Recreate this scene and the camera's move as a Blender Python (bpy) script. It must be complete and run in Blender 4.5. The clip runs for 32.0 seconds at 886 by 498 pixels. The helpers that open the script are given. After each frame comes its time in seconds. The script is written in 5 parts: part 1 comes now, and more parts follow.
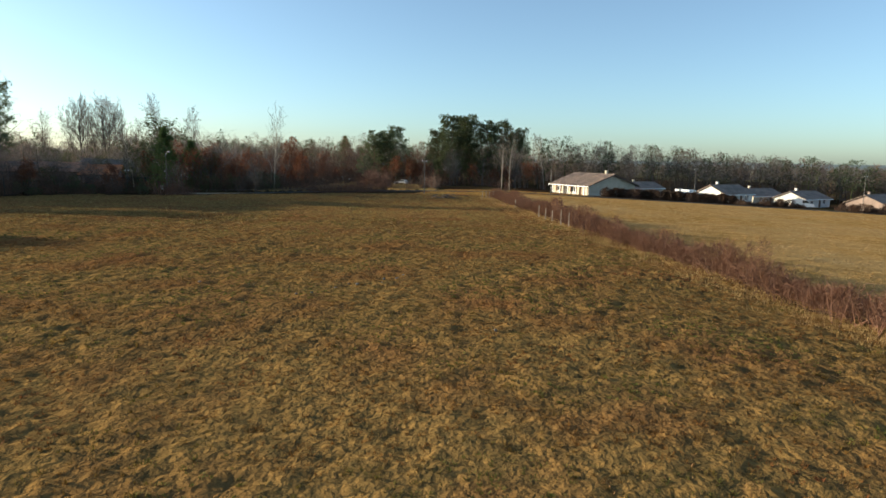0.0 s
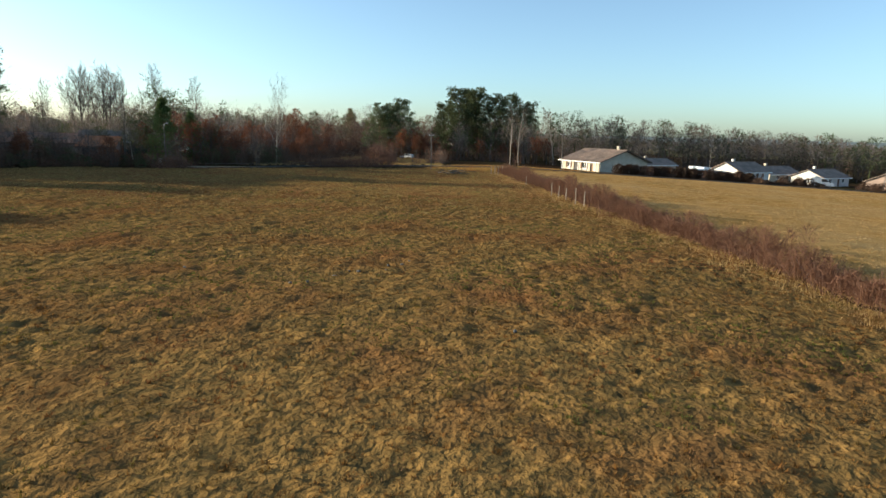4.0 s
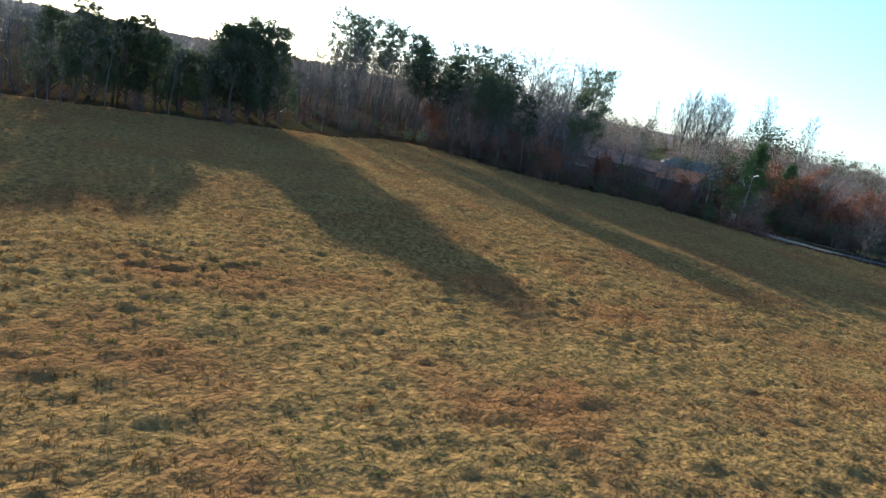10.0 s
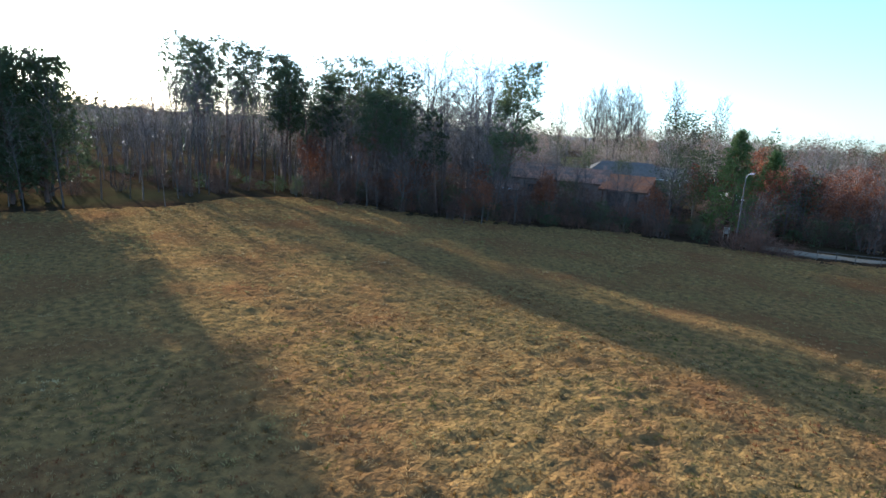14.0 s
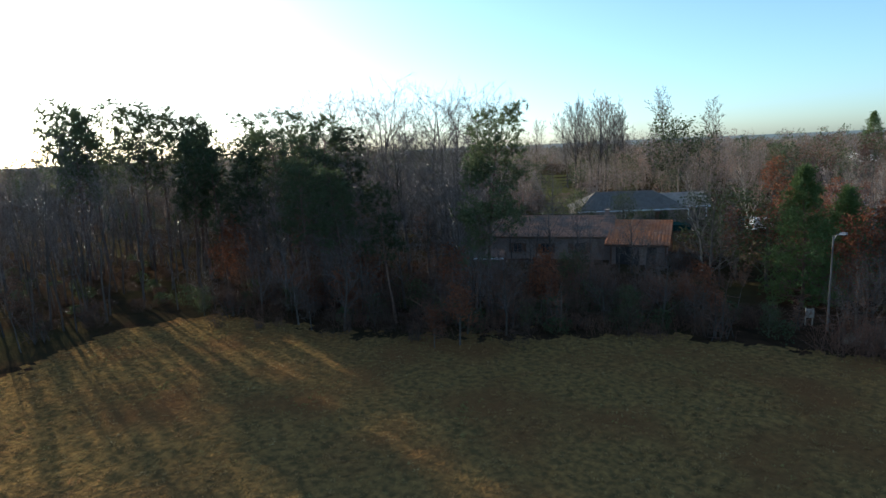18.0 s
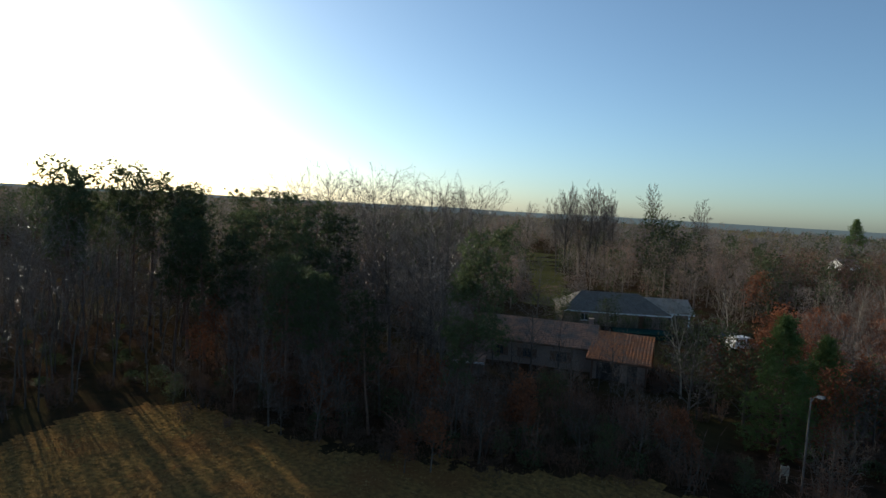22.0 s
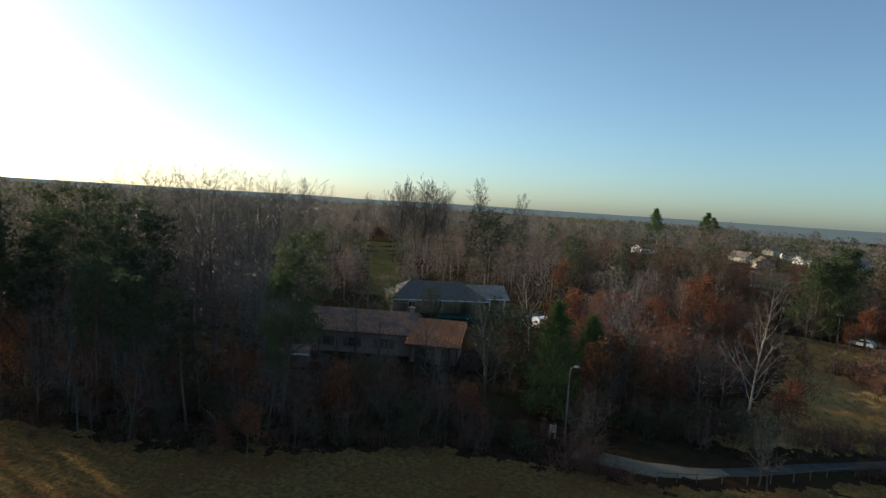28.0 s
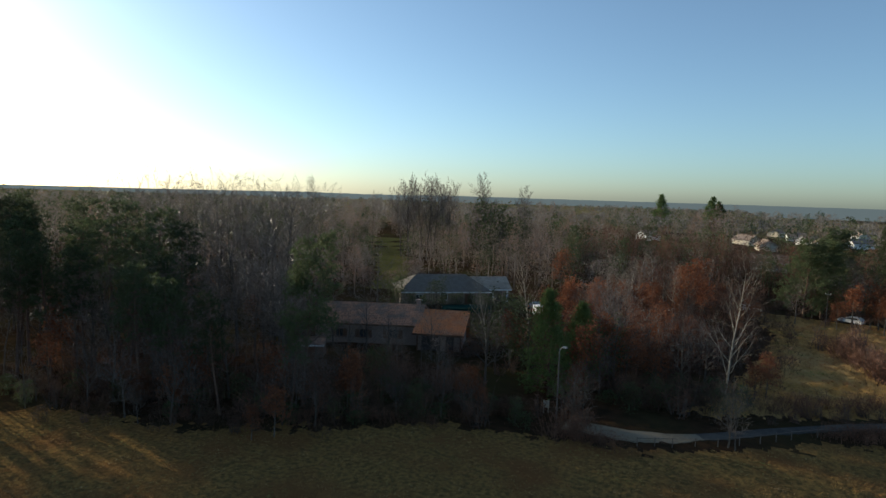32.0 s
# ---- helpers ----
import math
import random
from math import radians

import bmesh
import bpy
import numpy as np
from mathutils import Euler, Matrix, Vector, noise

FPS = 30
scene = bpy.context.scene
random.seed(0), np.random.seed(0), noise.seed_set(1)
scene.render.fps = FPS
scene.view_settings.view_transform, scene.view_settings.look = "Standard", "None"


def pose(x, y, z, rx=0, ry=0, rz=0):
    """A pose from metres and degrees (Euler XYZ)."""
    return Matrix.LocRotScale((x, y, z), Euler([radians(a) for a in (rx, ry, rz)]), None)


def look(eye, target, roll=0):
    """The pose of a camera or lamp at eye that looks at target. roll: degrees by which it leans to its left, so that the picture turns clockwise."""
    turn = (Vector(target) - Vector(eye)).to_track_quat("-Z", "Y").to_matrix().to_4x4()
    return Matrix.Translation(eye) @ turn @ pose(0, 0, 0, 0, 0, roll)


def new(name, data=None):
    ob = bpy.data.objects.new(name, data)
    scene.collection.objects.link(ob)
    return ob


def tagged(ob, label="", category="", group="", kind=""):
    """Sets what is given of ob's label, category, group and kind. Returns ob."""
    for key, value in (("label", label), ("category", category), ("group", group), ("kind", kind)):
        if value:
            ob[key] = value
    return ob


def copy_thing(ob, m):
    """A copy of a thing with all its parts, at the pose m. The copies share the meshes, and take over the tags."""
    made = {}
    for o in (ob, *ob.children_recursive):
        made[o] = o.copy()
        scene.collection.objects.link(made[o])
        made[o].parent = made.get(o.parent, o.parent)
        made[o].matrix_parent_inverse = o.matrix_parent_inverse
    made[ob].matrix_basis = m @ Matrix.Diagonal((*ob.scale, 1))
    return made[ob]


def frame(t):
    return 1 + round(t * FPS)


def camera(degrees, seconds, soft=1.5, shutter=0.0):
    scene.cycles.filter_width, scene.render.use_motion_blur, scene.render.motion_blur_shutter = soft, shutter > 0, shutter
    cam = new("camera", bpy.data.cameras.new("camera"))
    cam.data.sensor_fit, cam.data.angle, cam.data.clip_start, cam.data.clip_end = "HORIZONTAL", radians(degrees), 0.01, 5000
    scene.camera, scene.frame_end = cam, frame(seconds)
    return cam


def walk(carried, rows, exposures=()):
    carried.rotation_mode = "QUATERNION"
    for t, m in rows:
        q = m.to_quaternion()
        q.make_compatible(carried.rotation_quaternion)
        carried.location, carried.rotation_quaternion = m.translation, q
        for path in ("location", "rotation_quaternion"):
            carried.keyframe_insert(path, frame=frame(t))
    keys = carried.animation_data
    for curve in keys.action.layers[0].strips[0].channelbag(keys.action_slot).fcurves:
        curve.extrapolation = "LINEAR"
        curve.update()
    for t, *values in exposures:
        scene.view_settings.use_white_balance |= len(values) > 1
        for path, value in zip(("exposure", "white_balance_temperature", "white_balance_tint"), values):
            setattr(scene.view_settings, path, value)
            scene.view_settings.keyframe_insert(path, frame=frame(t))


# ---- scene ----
# camera: a small drone that climbs over a winter meadow and turns along the wood's edge
cam = camera(73.0, 32.0)
# seconds, eye x y z in metres, yaw to the left of +y, pitch up, roll as look() takes it
PATH = [
    (0.0, -5.29, 14.13, 6.98, 0.46, -8.57, 1.06),
    (0.5, -5.28, 14.46, 7.22, 0.63, -7.03, 1.48),
    (1.0, -5.20, 14.67, 7.22, 0.30, -6.71, 3.81),
    (1.5, -5.11, 14.75, 7.14, 0.18, -7.06, 3.89),
    (2.0, -4.74, 14.93, 6.81, 0.46, -8.68, 2.38),
    (2.5, -4.88, 15.22, 6.89, 0.67, -11.62, 1.29),
    (3.0, -5.01, 15.82, 6.92, 0.91, -10.81, 0.38),
    (3.5, -5.31, 16.53, 6.81, 1.01, -10.77, 1.01),
    (5.5, -5.93, 21.56, 8.09, 0.80, -12.39, 2.14),
    (6.0, -5.93, 23.57, 8.20, 5.63, -12.47, 2.31),
    (6.5, -5.73, 25.35, 8.29, 11.65, -12.25, 2.92),
    (7.0, -5.42, 27.12, 8.67, 17.46, -12.36, 5.47),
    (7.5, -6.34, 29.55, 8.74, 22.91, -13.21, 8.17),
    (8.0, -6.68, 31.30, 9.11, 29.97, -13.53, 9.51),
    (8.5, -8.40, 33.36, 9.12, 36.44, -13.85, 11.04),
    (9.0, -9.48, 34.57, 9.67, 43.41, -14.78, 12.36),
    (9.5, -11.82, 34.85, 9.90, 49.72, -15.39, 12.68),
    (10.0, -14.11, 36.00, 10.38, 51.29, -14.79, 11.70),
    (10.5, -16.38, 37.07, 10.65, 50.41, -16.02, 8.56),
    (11.0, -18.99, 38.10, 11.12, 48.21, -18.99, 5.71),
    (11.5, -21.92, 39.17, 12.22, 45.63, -22.30, 1.94),
    (12.0, -24.78, 40.80, 12.80, 43.87, -24.64, -0.08),
    (12.5, -28.36, 44.17, 11.79, 42.40, -25.23, -2.02),
    (13.0, -30.92, 47.78, 11.65, 41.28, -25.52, 0.98),
    (13.5, -32.62, 51.66, 10.97, 42.96, -17.89, -0.23),
    (14.0, -34.81, 53.88, 9.84, 43.44, -11.37, 3.80),
    (14.5, -37.58, 57.29, 9.83, 44.16, -6.55, 5.21),
    (16.5, -43.97, 66.26, 12.91, 45.64, -8.94, 5.34),
    (17.0, -45.25, 67.12, 13.35, 46.12, -9.53, 1.69),
    (17.5, -46.87, 68.60, 13.90, 43.80, -9.81, -3.28),
    (18.0, -48.19, 70.80, 14.51, 42.00, -9.57, -2.44),
    (18.5, -48.55, 72.05, 14.96, 42.48, -6.18, -0.01),
    (19.0, -48.65, 73.25, 15.46, 42.59, -2.82, 0.36),
    (19.5, -48.81, 74.59, 15.87, 42.65, -1.86, 1.11),
    (20.0, -48.81, 75.60, 16.47, 42.55, -2.16, 2.60),
    (20.5, -49.04, 73.35, 17.44, 41.31, -2.93, 6.36),
    (21.0, -49.09, 72.23, 18.30, 41.00, -4.20, 5.14),
    (21.5, -48.79, 71.61, 18.93, 40.96, -4.31, 4.13),
    (22.0, -48.54, 71.20, 19.32, 40.77, -4.10, 3.40),
    (22.5, -48.40, 70.64, 19.30, 40.54, -3.99, 3.25),
    (23.0, -47.94, 70.52, 19.75, 40.64, -5.04, 3.26),
    (23.5, -47.39, 70.12, 20.06, 40.57, -5.15, 2.71),
    (24.0, -46.89, 69.83, 20.35, 40.58, -5.57, 3.14),
    (24.5, -46.42, 69.77, 20.57, 40.03, -5.38, 2.93),
    (25.0, -47.01, 69.87, 20.55, 34.54, -5.43, 3.62),
    (25.5, -46.85, 70.94, 20.71, 30.57, -5.30, 3.03),
    (27.5, -43.96, 69.63, 20.91, 26.26, -5.68, 3.25),
    (28.0, -43.39, 68.96, 20.94, 26.19, -4.43, 3.75),
    (28.5, -42.83, 68.56, 21.11, 26.31, -4.51, 3.26),
    (29.0, -42.37, 68.34, 21.00, 26.25, -4.64, 3.02),
    (29.5, -42.09, 66.98, 21.39, 26.34, -4.99, 2.94),
    (30.0, -41.69, 65.76, 21.89, 26.44, -5.09, 4.02),
    (30.5, -41.15, 64.73, 22.00, 26.54, -4.50, 3.98),
    (31.0, -40.87, 63.81, 22.12, 26.60, -4.77, 2.55),
    (31.5, -40.47, 63.21, 22.31, 26.77, -5.13, 0.96),
    (32.0, -39.83, 64.02, 21.88, 27.02, -5.19, 1.74),

]


def drone_pose(x, y, z, yaw, pitch, roll):
    a, b = radians(yaw), radians(pitch)
    way = Vector((-math.sin(a) * math.cos(b), math.cos(a) * math.cos(b), math.sin(b)))
    eye = Vector((x, y, z))
    return look(eye, eye + way * 10, roll)


EXPOSURES = [(0.0, 1.0, 7000, 4), (5.5, 1.28, 6750, 4), (7.5, 1.6, 6200, 4), (9.0, 1.72, 5700, 4), (10.2, 1.68, 5500, 4), (11.0, 1.45, 5400, 5), (12.0, 1.55, 5400, 6), (13.0, 1.95, 5300, 6), (14.0, 1.9, 5450, 6), (16.5, 1.2, 5950, 4), (19.0, 1.05, 5950, 4), (20.0, 0.87, 6100, 4), (21.0, 0.53, 6100, 4), (22.0, 0.31, 6350, 3), (25.0, 0.31, 6400, 3), (27.5, 0.54, 6600, 3), (32.0, 0.54, 6600, 3)]
walk(cam, [(t, drone_pose(*row)) for t, *row in PATH], EXPOSURES)

# ---- light: a low winter sun in a clear sky ----
SUN_AZ, SUN_EL = 81.0, 11.7
to_sun = Vector((-math.sin(radians(SUN_AZ)) * math.cos(radians(SUN_EL)), math.cos(radians(SUN_AZ)) * math.cos(radians(SUN_EL)), math.sin(radians(SUN_EL))))
world = bpy.data.worlds.new("winter_sky")
scene.world = world
world.use_nodes = True
wn = world.node_tree.nodes
sky = wn.new("ShaderNodeTexSky")
sky.sky_type = "NISHITA"
sky.sun_disc = False
sky.sun_elevation = radians(SUN_EL)
sky.sun_rotation = radians(-SUN_AZ)
sky.air_density, sky.dust_density, sky.ozone_density = 0.85, 0.8, 4.2
wn["Background"].inputs["Strength"].default_value = 0.13
tint = wn.new("ShaderNodeMix")
tint.data_type, tint.blend_type = "RGBA", "MULTIPLY"
tint.inputs["Factor"].default_value = 1.0
[i for i in tint.inputs if i.name == "B" and i.type == "RGBA"][0].default_value = (1.05, 1.065, 1.02, 1)
pale = wn.new("ShaderNodeHueSaturation")
pale.inputs["Saturation"].default_value = 0.87
world.node_tree.links.new(sky.outputs["Color"], pale.inputs["Color"])
world.node_tree.links.new(pale.outputs["Color"], [i for i in tint.inputs if i.name == "A" and i.type == "RGBA"][0])
world.node_tree.links.new([o for o in tint.outputs if o.type == "RGBA"][0], wn["Background"].inputs["Color"])
sun_data = bpy.data.lights.new("sun", "SUN")
sun_data.energy, sun_data.angle, sun_data.color = 5.0, radians(0.53), (1.0, 0.87, 0.70)
sun = new("sun", sun_data)
sun.matrix_world = look(to_sun * 300, (0, 0, 0))


# ---- materials ----
def material(name, base, other=None, scale=2.0, rough=0.85, bump=0.0, bump_scale=8.0, third=None, third_scale=0.3, metal=0.0, vary=0.0, spec=0.3):
    """A node material: two or three tones mixed by noise at two scales, with fine relief."""
    m = bpy.data.materials.new(name)
    m.use_nodes = True
    n, l = m.node_tree.nodes, m.node_tree.links
    b = n["Principled BSDF"]
    b.inputs["Roughness"].default_value = rough
    b.inputs["Metallic"].default_value = metal
    b.inputs["Specular IOR Level"].default_value = spec
    pos = n.new("ShaderNodeNewGeometry").outputs["Position"]

    def tone(low, high, size, detail=5.0, lo=0.35, hi=0.65):
        t = n.new("ShaderNodeTexNoise")
        t.inputs["Scale"].default_value, t.inputs["Detail"].default_value = size, detail
        l.new(pos, t.inputs["Vector"])
        r = n.new("ShaderNodeMapRange")
        r.inputs["From Min"].default_value, r.inputs["From Max"].default_value = lo, hi
        l.new(t.outputs["Fac"], r.inputs["Value"])
        x = n.new("ShaderNodeMix")
        x.data_type = "RGBA"
        l.new(r.outputs["Result"], x.inputs["Factor"])
        for k, c in (("A", low), ("B", high)):
            if isinstance(c, tuple):
                [i for i in x.inputs if i.name == k and i.type == "RGBA"][0].default_value = (*c, 1)
            else:
                l.new(c, [i for i in x.inputs if i.name == k and i.type == "RGBA"][0])
        return [o for o in x.outputs if o.type == "RGBA"][0]

    col = tone(base, other or tuple(c * 0.8 for c in base), scale)
    if third:
        col = tone(col, third, third_scale, 4.0, 0.45, 0.7)
    if vary:
        h = n.new("ShaderNodeHueSaturation")
        v = n.new("ShaderNodeMapRange")
        v.inputs["To Min"].default_value, v.inputs["To Max"].default_value = 1 - vary, 1 + vary
        l.new(n.new("ShaderNodeObjectInfo").outputs["Random"], v.inputs["Value"])
        l.new(v.outputs["Result"], h.inputs["Value"])
        l.new(col, h.inputs["Color"])
        col = h.outputs["Color"]
    l.new(col, b.inputs["Base Color"])
    if bump:
        t = n.new("ShaderNodeTexNoise")
        t.inputs["Scale"].default_value, t.inputs["Detail"].default_value = bump_scale, 6.0
        l.new(pos, t.inputs["Vector"])
        k = n.new("ShaderNodeBump")
        k.inputs["Strength"].default_value, k.inputs["Distance"].default_value = 1.0, bump
        l.new(t.outputs["Fac"], k.inputs["Height"])
        l.new(k.outputs["Normal"], b.inputs["Normal"])
    return m


def leafy(name, base, other, through_light=0.3, rough=0.7, spread=0.35, patches=None):
    """Leaves, needles or blades: tones vary from piece to piece, and light shines through."""
    m = bpy.data.materials.new(name)
    m.use_nodes = True
    n, l = m.node_tree.nodes, m.node_tree.links
    b = n["Principled BSDF"]
    b.inputs["Roughness"].default_value = rough
    b.inputs["Specular IOR Level"].default_value = 0.2
    g = n.new("ShaderNodeNewGeometry")
    ramp = n.new("ShaderNodeValToRGB")
    ramp.color_ramp.elements[0].color, ramp.color_ramp.elements[1].color = (*base, 1), (*other, 1)
    l.new(g.outputs["Random Per Island"], ramp.inputs["Fac"])
    h = n.new("ShaderNodeHueSaturation")
    v = n.new("ShaderNodeMapRange")
    v.inputs["To Min"].default_value, v.inputs["To Max"].default_value = 1 - spread, 1 + spread
    l.new(n.new("ShaderNodeObjectInfo").outputs["Random"], v.inputs["Value"])
    l.new(v.outputs["Result"], h.inputs["Value"])
    col = ramp.outputs["Color"]
    if patches:
        for tone, size, lo, hi in patches:
            t = n.new("ShaderNodeTexNoise")
            t.inputs["Scale"].default_value, t.inputs["Detail"].default_value = size, 3.0
            l.new(g.outputs["Position"], t.inputs["Vector"])
            k = n.new("ShaderNodeMapRange")
            k.inputs["From Min"].default_value, k.inputs["From Max"].default_value = lo, hi
            l.new(t.outputs["Fac"], k.inputs["Value"])
            x = n.new("ShaderNodeMix")
            x.data_type, x.blend_type = "RGBA", "MIX"
            l.new(k.outputs["Result"], x.inputs["Factor"])
            l.new(col, [i for i in x.inputs if i.name == "A" and i.type == "RGBA"][0])
            [i for i in x.inputs if i.name == "B" and i.type == "RGBA"][0].default_value = (*tone, 1)
            col = [o for o in x.outputs if o.type == "RGBA"][0]
    l.new(col, h.inputs["Color"])
    l.new(h.outputs["Color"], b.inputs["Base Color"])
    t = n.new("ShaderNodeBsdfTranslucent")
    l.new(h.outputs["Color"], t.inputs["Color"])
    x = n.new("ShaderNodeMixShader")
    x.inputs["Fac"].default_value = through_light
    l.new(b.outputs["BSDF"], x.inputs[1])
    l.new(t.outputs["BSDF"], x.inputs[2])
    l.new(x.outputs["Shader"], n["Material Output"].inputs["Surface"])
    return m


GRASS = material("meadow_grass", (0.26, 0.15, 0.05), (0.105, 0.072, 0.029), 2.4, 0.95, 0.2, 4.5, (0.17, 0.082, 0.032), 0.16, spec=0.0)
PASTURE = material("pasture", (0.42, 0.245, 0.085), (0.28, 0.16, 0.05), 0.5, 0.95, 0.12, 3.0, (0.36, 0.235, 0.1), 0.05, spec=0.0)
# brown litter kept extra dark: shade under the trees is put into it
LITTER = material("shaded_leaf_litter", (0.052, 0.03, 0.017), (0.028, 0.02, 0.012), 0.8, 1.0, 0.1, 4.0, (0.045, 0.04, 0.018), 0.08, spec=0.0)
LAWN_GRASS = material("lawn_grass", (0.10, 0.10, 0.032), (0.14, 0.12, 0.045), 0.4, 0.95, 0.05, 5.0, (0.08, 0.07, 0.028), 0.1, spec=0.0)
FAR_LAND = material("far_land", (0.10, 0.085, 0.045), (0.16, 0.14, 0.07), 0.01, 1.0, 0.6, 0.3, (0.07, 0.06, 0.04), 0.004, spec=0.0)
BARK = material("grey_bark", (0.105, 0.085, 0.068), (0.062, 0.051, 0.042), 6.0, 0.85, 0.02, 20.0, vary=0.3)
BARK_PINE = material("pine_bark", (0.14, 0.08, 0.055), (0.07, 0.045, 0.035), 5.0, 0.9, 0.03, 14.0, vary=0.2)
BARK_BIRCH = material("birch_bark", (0.36, 0.31, 0.245), (0.15, 0.125, 0.095), 3.0, 0.7, 0.01, 12.0, vary=0.1)
TWIG = material("bare_twigs", (0.16, 0.118, 0.095), (0.105, 0.08, 0.066), 1.0, 0.55, vary=0.3, spec=0.45)
TWIG_RED = material("reddish_twigs", (0.17, 0.082, 0.05), (0.11, 0.06, 0.042), 1.0, 0.9, vary=0.3)
TWIG_PALE = material("pale_twigs", (0.21, 0.16, 0.115), (0.13, 0.10, 0.078), 1.0, 0.9, vary=0.2)
NEEDLE = leafy("pine_needles", (0.048, 0.068, 0.03), (0.086, 0.098, 0.044), 0.35)
SPRUCE = leafy("spruce_needles", (0.06, 0.1, 0.03), (0.1, 0.135, 0.04), 0.25)
EVERGREEN = leafy("evergreen_leaves", (0.055, 0.07, 0.028), (0.09, 0.10, 0.04), 0.3)
RUST = leafy("rust_leaves", (0.23, 0.08, 0.034), (0.125, 0.054, 0.03), 0.3)
BRAMBLE = leafy("bramble_stems", (0.20, 0.09, 0.055), (0.12, 0.07, 0.04), 0.2)
STRAW = leafy("dry_grass_blades", (0.43, 0.235, 0.065), (0.20, 0.125, 0.034), 0.35, patches=[((0.12, 0.125, 0.03), 0.4, 0.52, 0.68), ((0.23, 0.098, 0.036), 0.22, 0.5, 0.66), ((0.46, 0.36, 0.18), 0.8, 0.6, 0.78)])
TUFT = leafy("grass_tussocks", (0.235, 0.108, 0.027), (0.115, 0.06, 0.017), 0.35, 0.95, patches=[((0.17, 0.056, 0.021), 0.11, 0.52, 0.64), ((0.105, 0.105, 0.023), 0.15, 0.47, 0.58), ((0.12, 0.105, 0.026), 0.5, 0.57, 0.72), ((0.4, 0.29, 0.13), 0.7, 0.64, 0.8)])
PASTURE_BLADES = leafy("pasture_blades", (0.46, 0.28, 0.115), (0.37, 0.225, 0.09), 0.35, 0.95, patches=[((0.3, 0.21, 0.085), 0.07, 0.5, 0.65), ((0.42, 0.3, 0.15), 0.2, 0.55, 0.7)])
# pale straw, lightened further: distance haze is put into the blade colour
TUFT_PALE = leafy("pale_hazed_tussocks", (0.34, 0.21, 0.082), (0.17, 0.115, 0.045), 0.35, 0.95, patches=[((0.2, 0.185, 0.06), 0.25, 0.52, 0.68), ((0.3, 0.15, 0.06), 0.15, 0.5, 0.66), ((0.4, 0.3, 0.15), 0.4, 0.6, 0.77)])
STRAW_PALE = leafy("bleached_grass_blades", (0.42, 0.28, 0.125), (0.3, 0.19, 0.075), 0.35)
STRAW_RED = leafy("rusty_grass_blades", (0.23, 0.115, 0.047), (0.15, 0.088, 0.035), 0.35)
ASPHALT = material("asphalt", (0.075, 0.07, 0.064), (0.05, 0.047, 0.043), 3.0, 0.95, 0.004, 60.0, (0.1, 0.09, 0.076), 0.4, spec=0.05)
# pale tan copy of the lane surface: sunlight on its end is in the colour
LANE_SUNLIT = material("sunlit_lane", (0.23, 0.185, 0.125), (0.165, 0.132, 0.09), 4.0, 0.95, 0.01, 40.0, (0.2, 0.17, 0.125), 0.5, spec=0.05)
TILE = material("clay_roof_tile", (0.50, 0.20, 0.085), (0.33, 0.13, 0.065), 2.2, 0.85, 0.004, 30.0, (0.38, 0.20, 0.12), 0.6, spec=0.1)
TILE_OLD = material("weathered_roof_tile", (0.43, 0.215, 0.13), (0.27, 0.14, 0.09), 1.6, 0.85, 0.004, 30.0, (0.13, 0.11, 0.09), 0.5)
TILE_GREY = material("grey_roof_tile", (0.2, 0.172, 0.145), (0.145, 0.125, 0.105), 1.2, 0.95, 0.004, 30.0, (0.19, 0.16, 0.13), 0.4, spec=0.1)
TILE_PALE = material("pale_roof_tile", (0.46, 0.38, 0.3), (0.34, 0.27, 0.21), 1.4, 0.9, 0.004, 30.0, (0.3, 0.25, 0.2), 0.5, spec=0.1)
TILE_BROWN = material("brown_roof_tile", (0.3, 0.225, 0.18), (0.21, 0.155, 0.125), 1.4, 0.9, 0.004, 30.0, (0.16, 0.13, 0.11), 0.5, spec=0.1)
STONE = material("field_stone", (0.15, 0.14, 0.12), (0.10, 0.095, 0.085), 6.0, 0.9, 0.02, 14.0, vary=0.2)
RENDER = material("cream_render", (0.52, 0.455, 0.36), (0.44, 0.38, 0.3), 0.8, 0.9, 0.002, 60.0)
RENDER_WHITE = material("white_render", (0.66, 0.64, 0.6), (0.57, 0.55, 0.51), 0.7, 0.9, 0.002, 60.0)
RENDER_PINK = material("pinkish_render", (0.30, 0.22, 0.18), (0.24, 0.18, 0.15), 0.8, 0.9, 0.002, 60.0)
WHITE = material("white_paint", (0.78, 0.78, 0.76), (0.70, 0.70, 0.68), 2.0, 0.5)
# near-black fill that paints the shade inside open porches
OPENING_SHADE = material("opening_shade", (0.05, 0.045, 0.04), (0.035, 0.03, 0.03), 3.0, 0.6)
SHUTTER = material("brown_shutter", (0.16, 0.08, 0.045), (0.11, 0.06, 0.035), 3.0, 0.6)
POST = material("weathered_wood", (0.33, 0.29, 0.23), (0.22, 0.19, 0.15), 5.0, 0.9, 0.004, 40.0, vary=0.15)
CONCRETE = material("concrete_pole", (0.16, 0.15, 0.135), (0.11, 0.10, 0.095), 3.0, 0.85, 0.003, 40.0)
METAL = material("galvanised_metal", (0.24, 0.245, 0.25), (0.19, 0.195, 0.2), 4.0, 0.5, metal=0.6)
RUBBER = material("tyre_rubber", (0.03, 0.03, 0.03), (0.045, 0.045, 0.045), 8.0, 0.8)
CAR_WHITE = material("white_car_paint", (0.75, 0.75, 0.74), (0.70, 0.70, 0.69), 0.5, 0.25, spec=0.5)
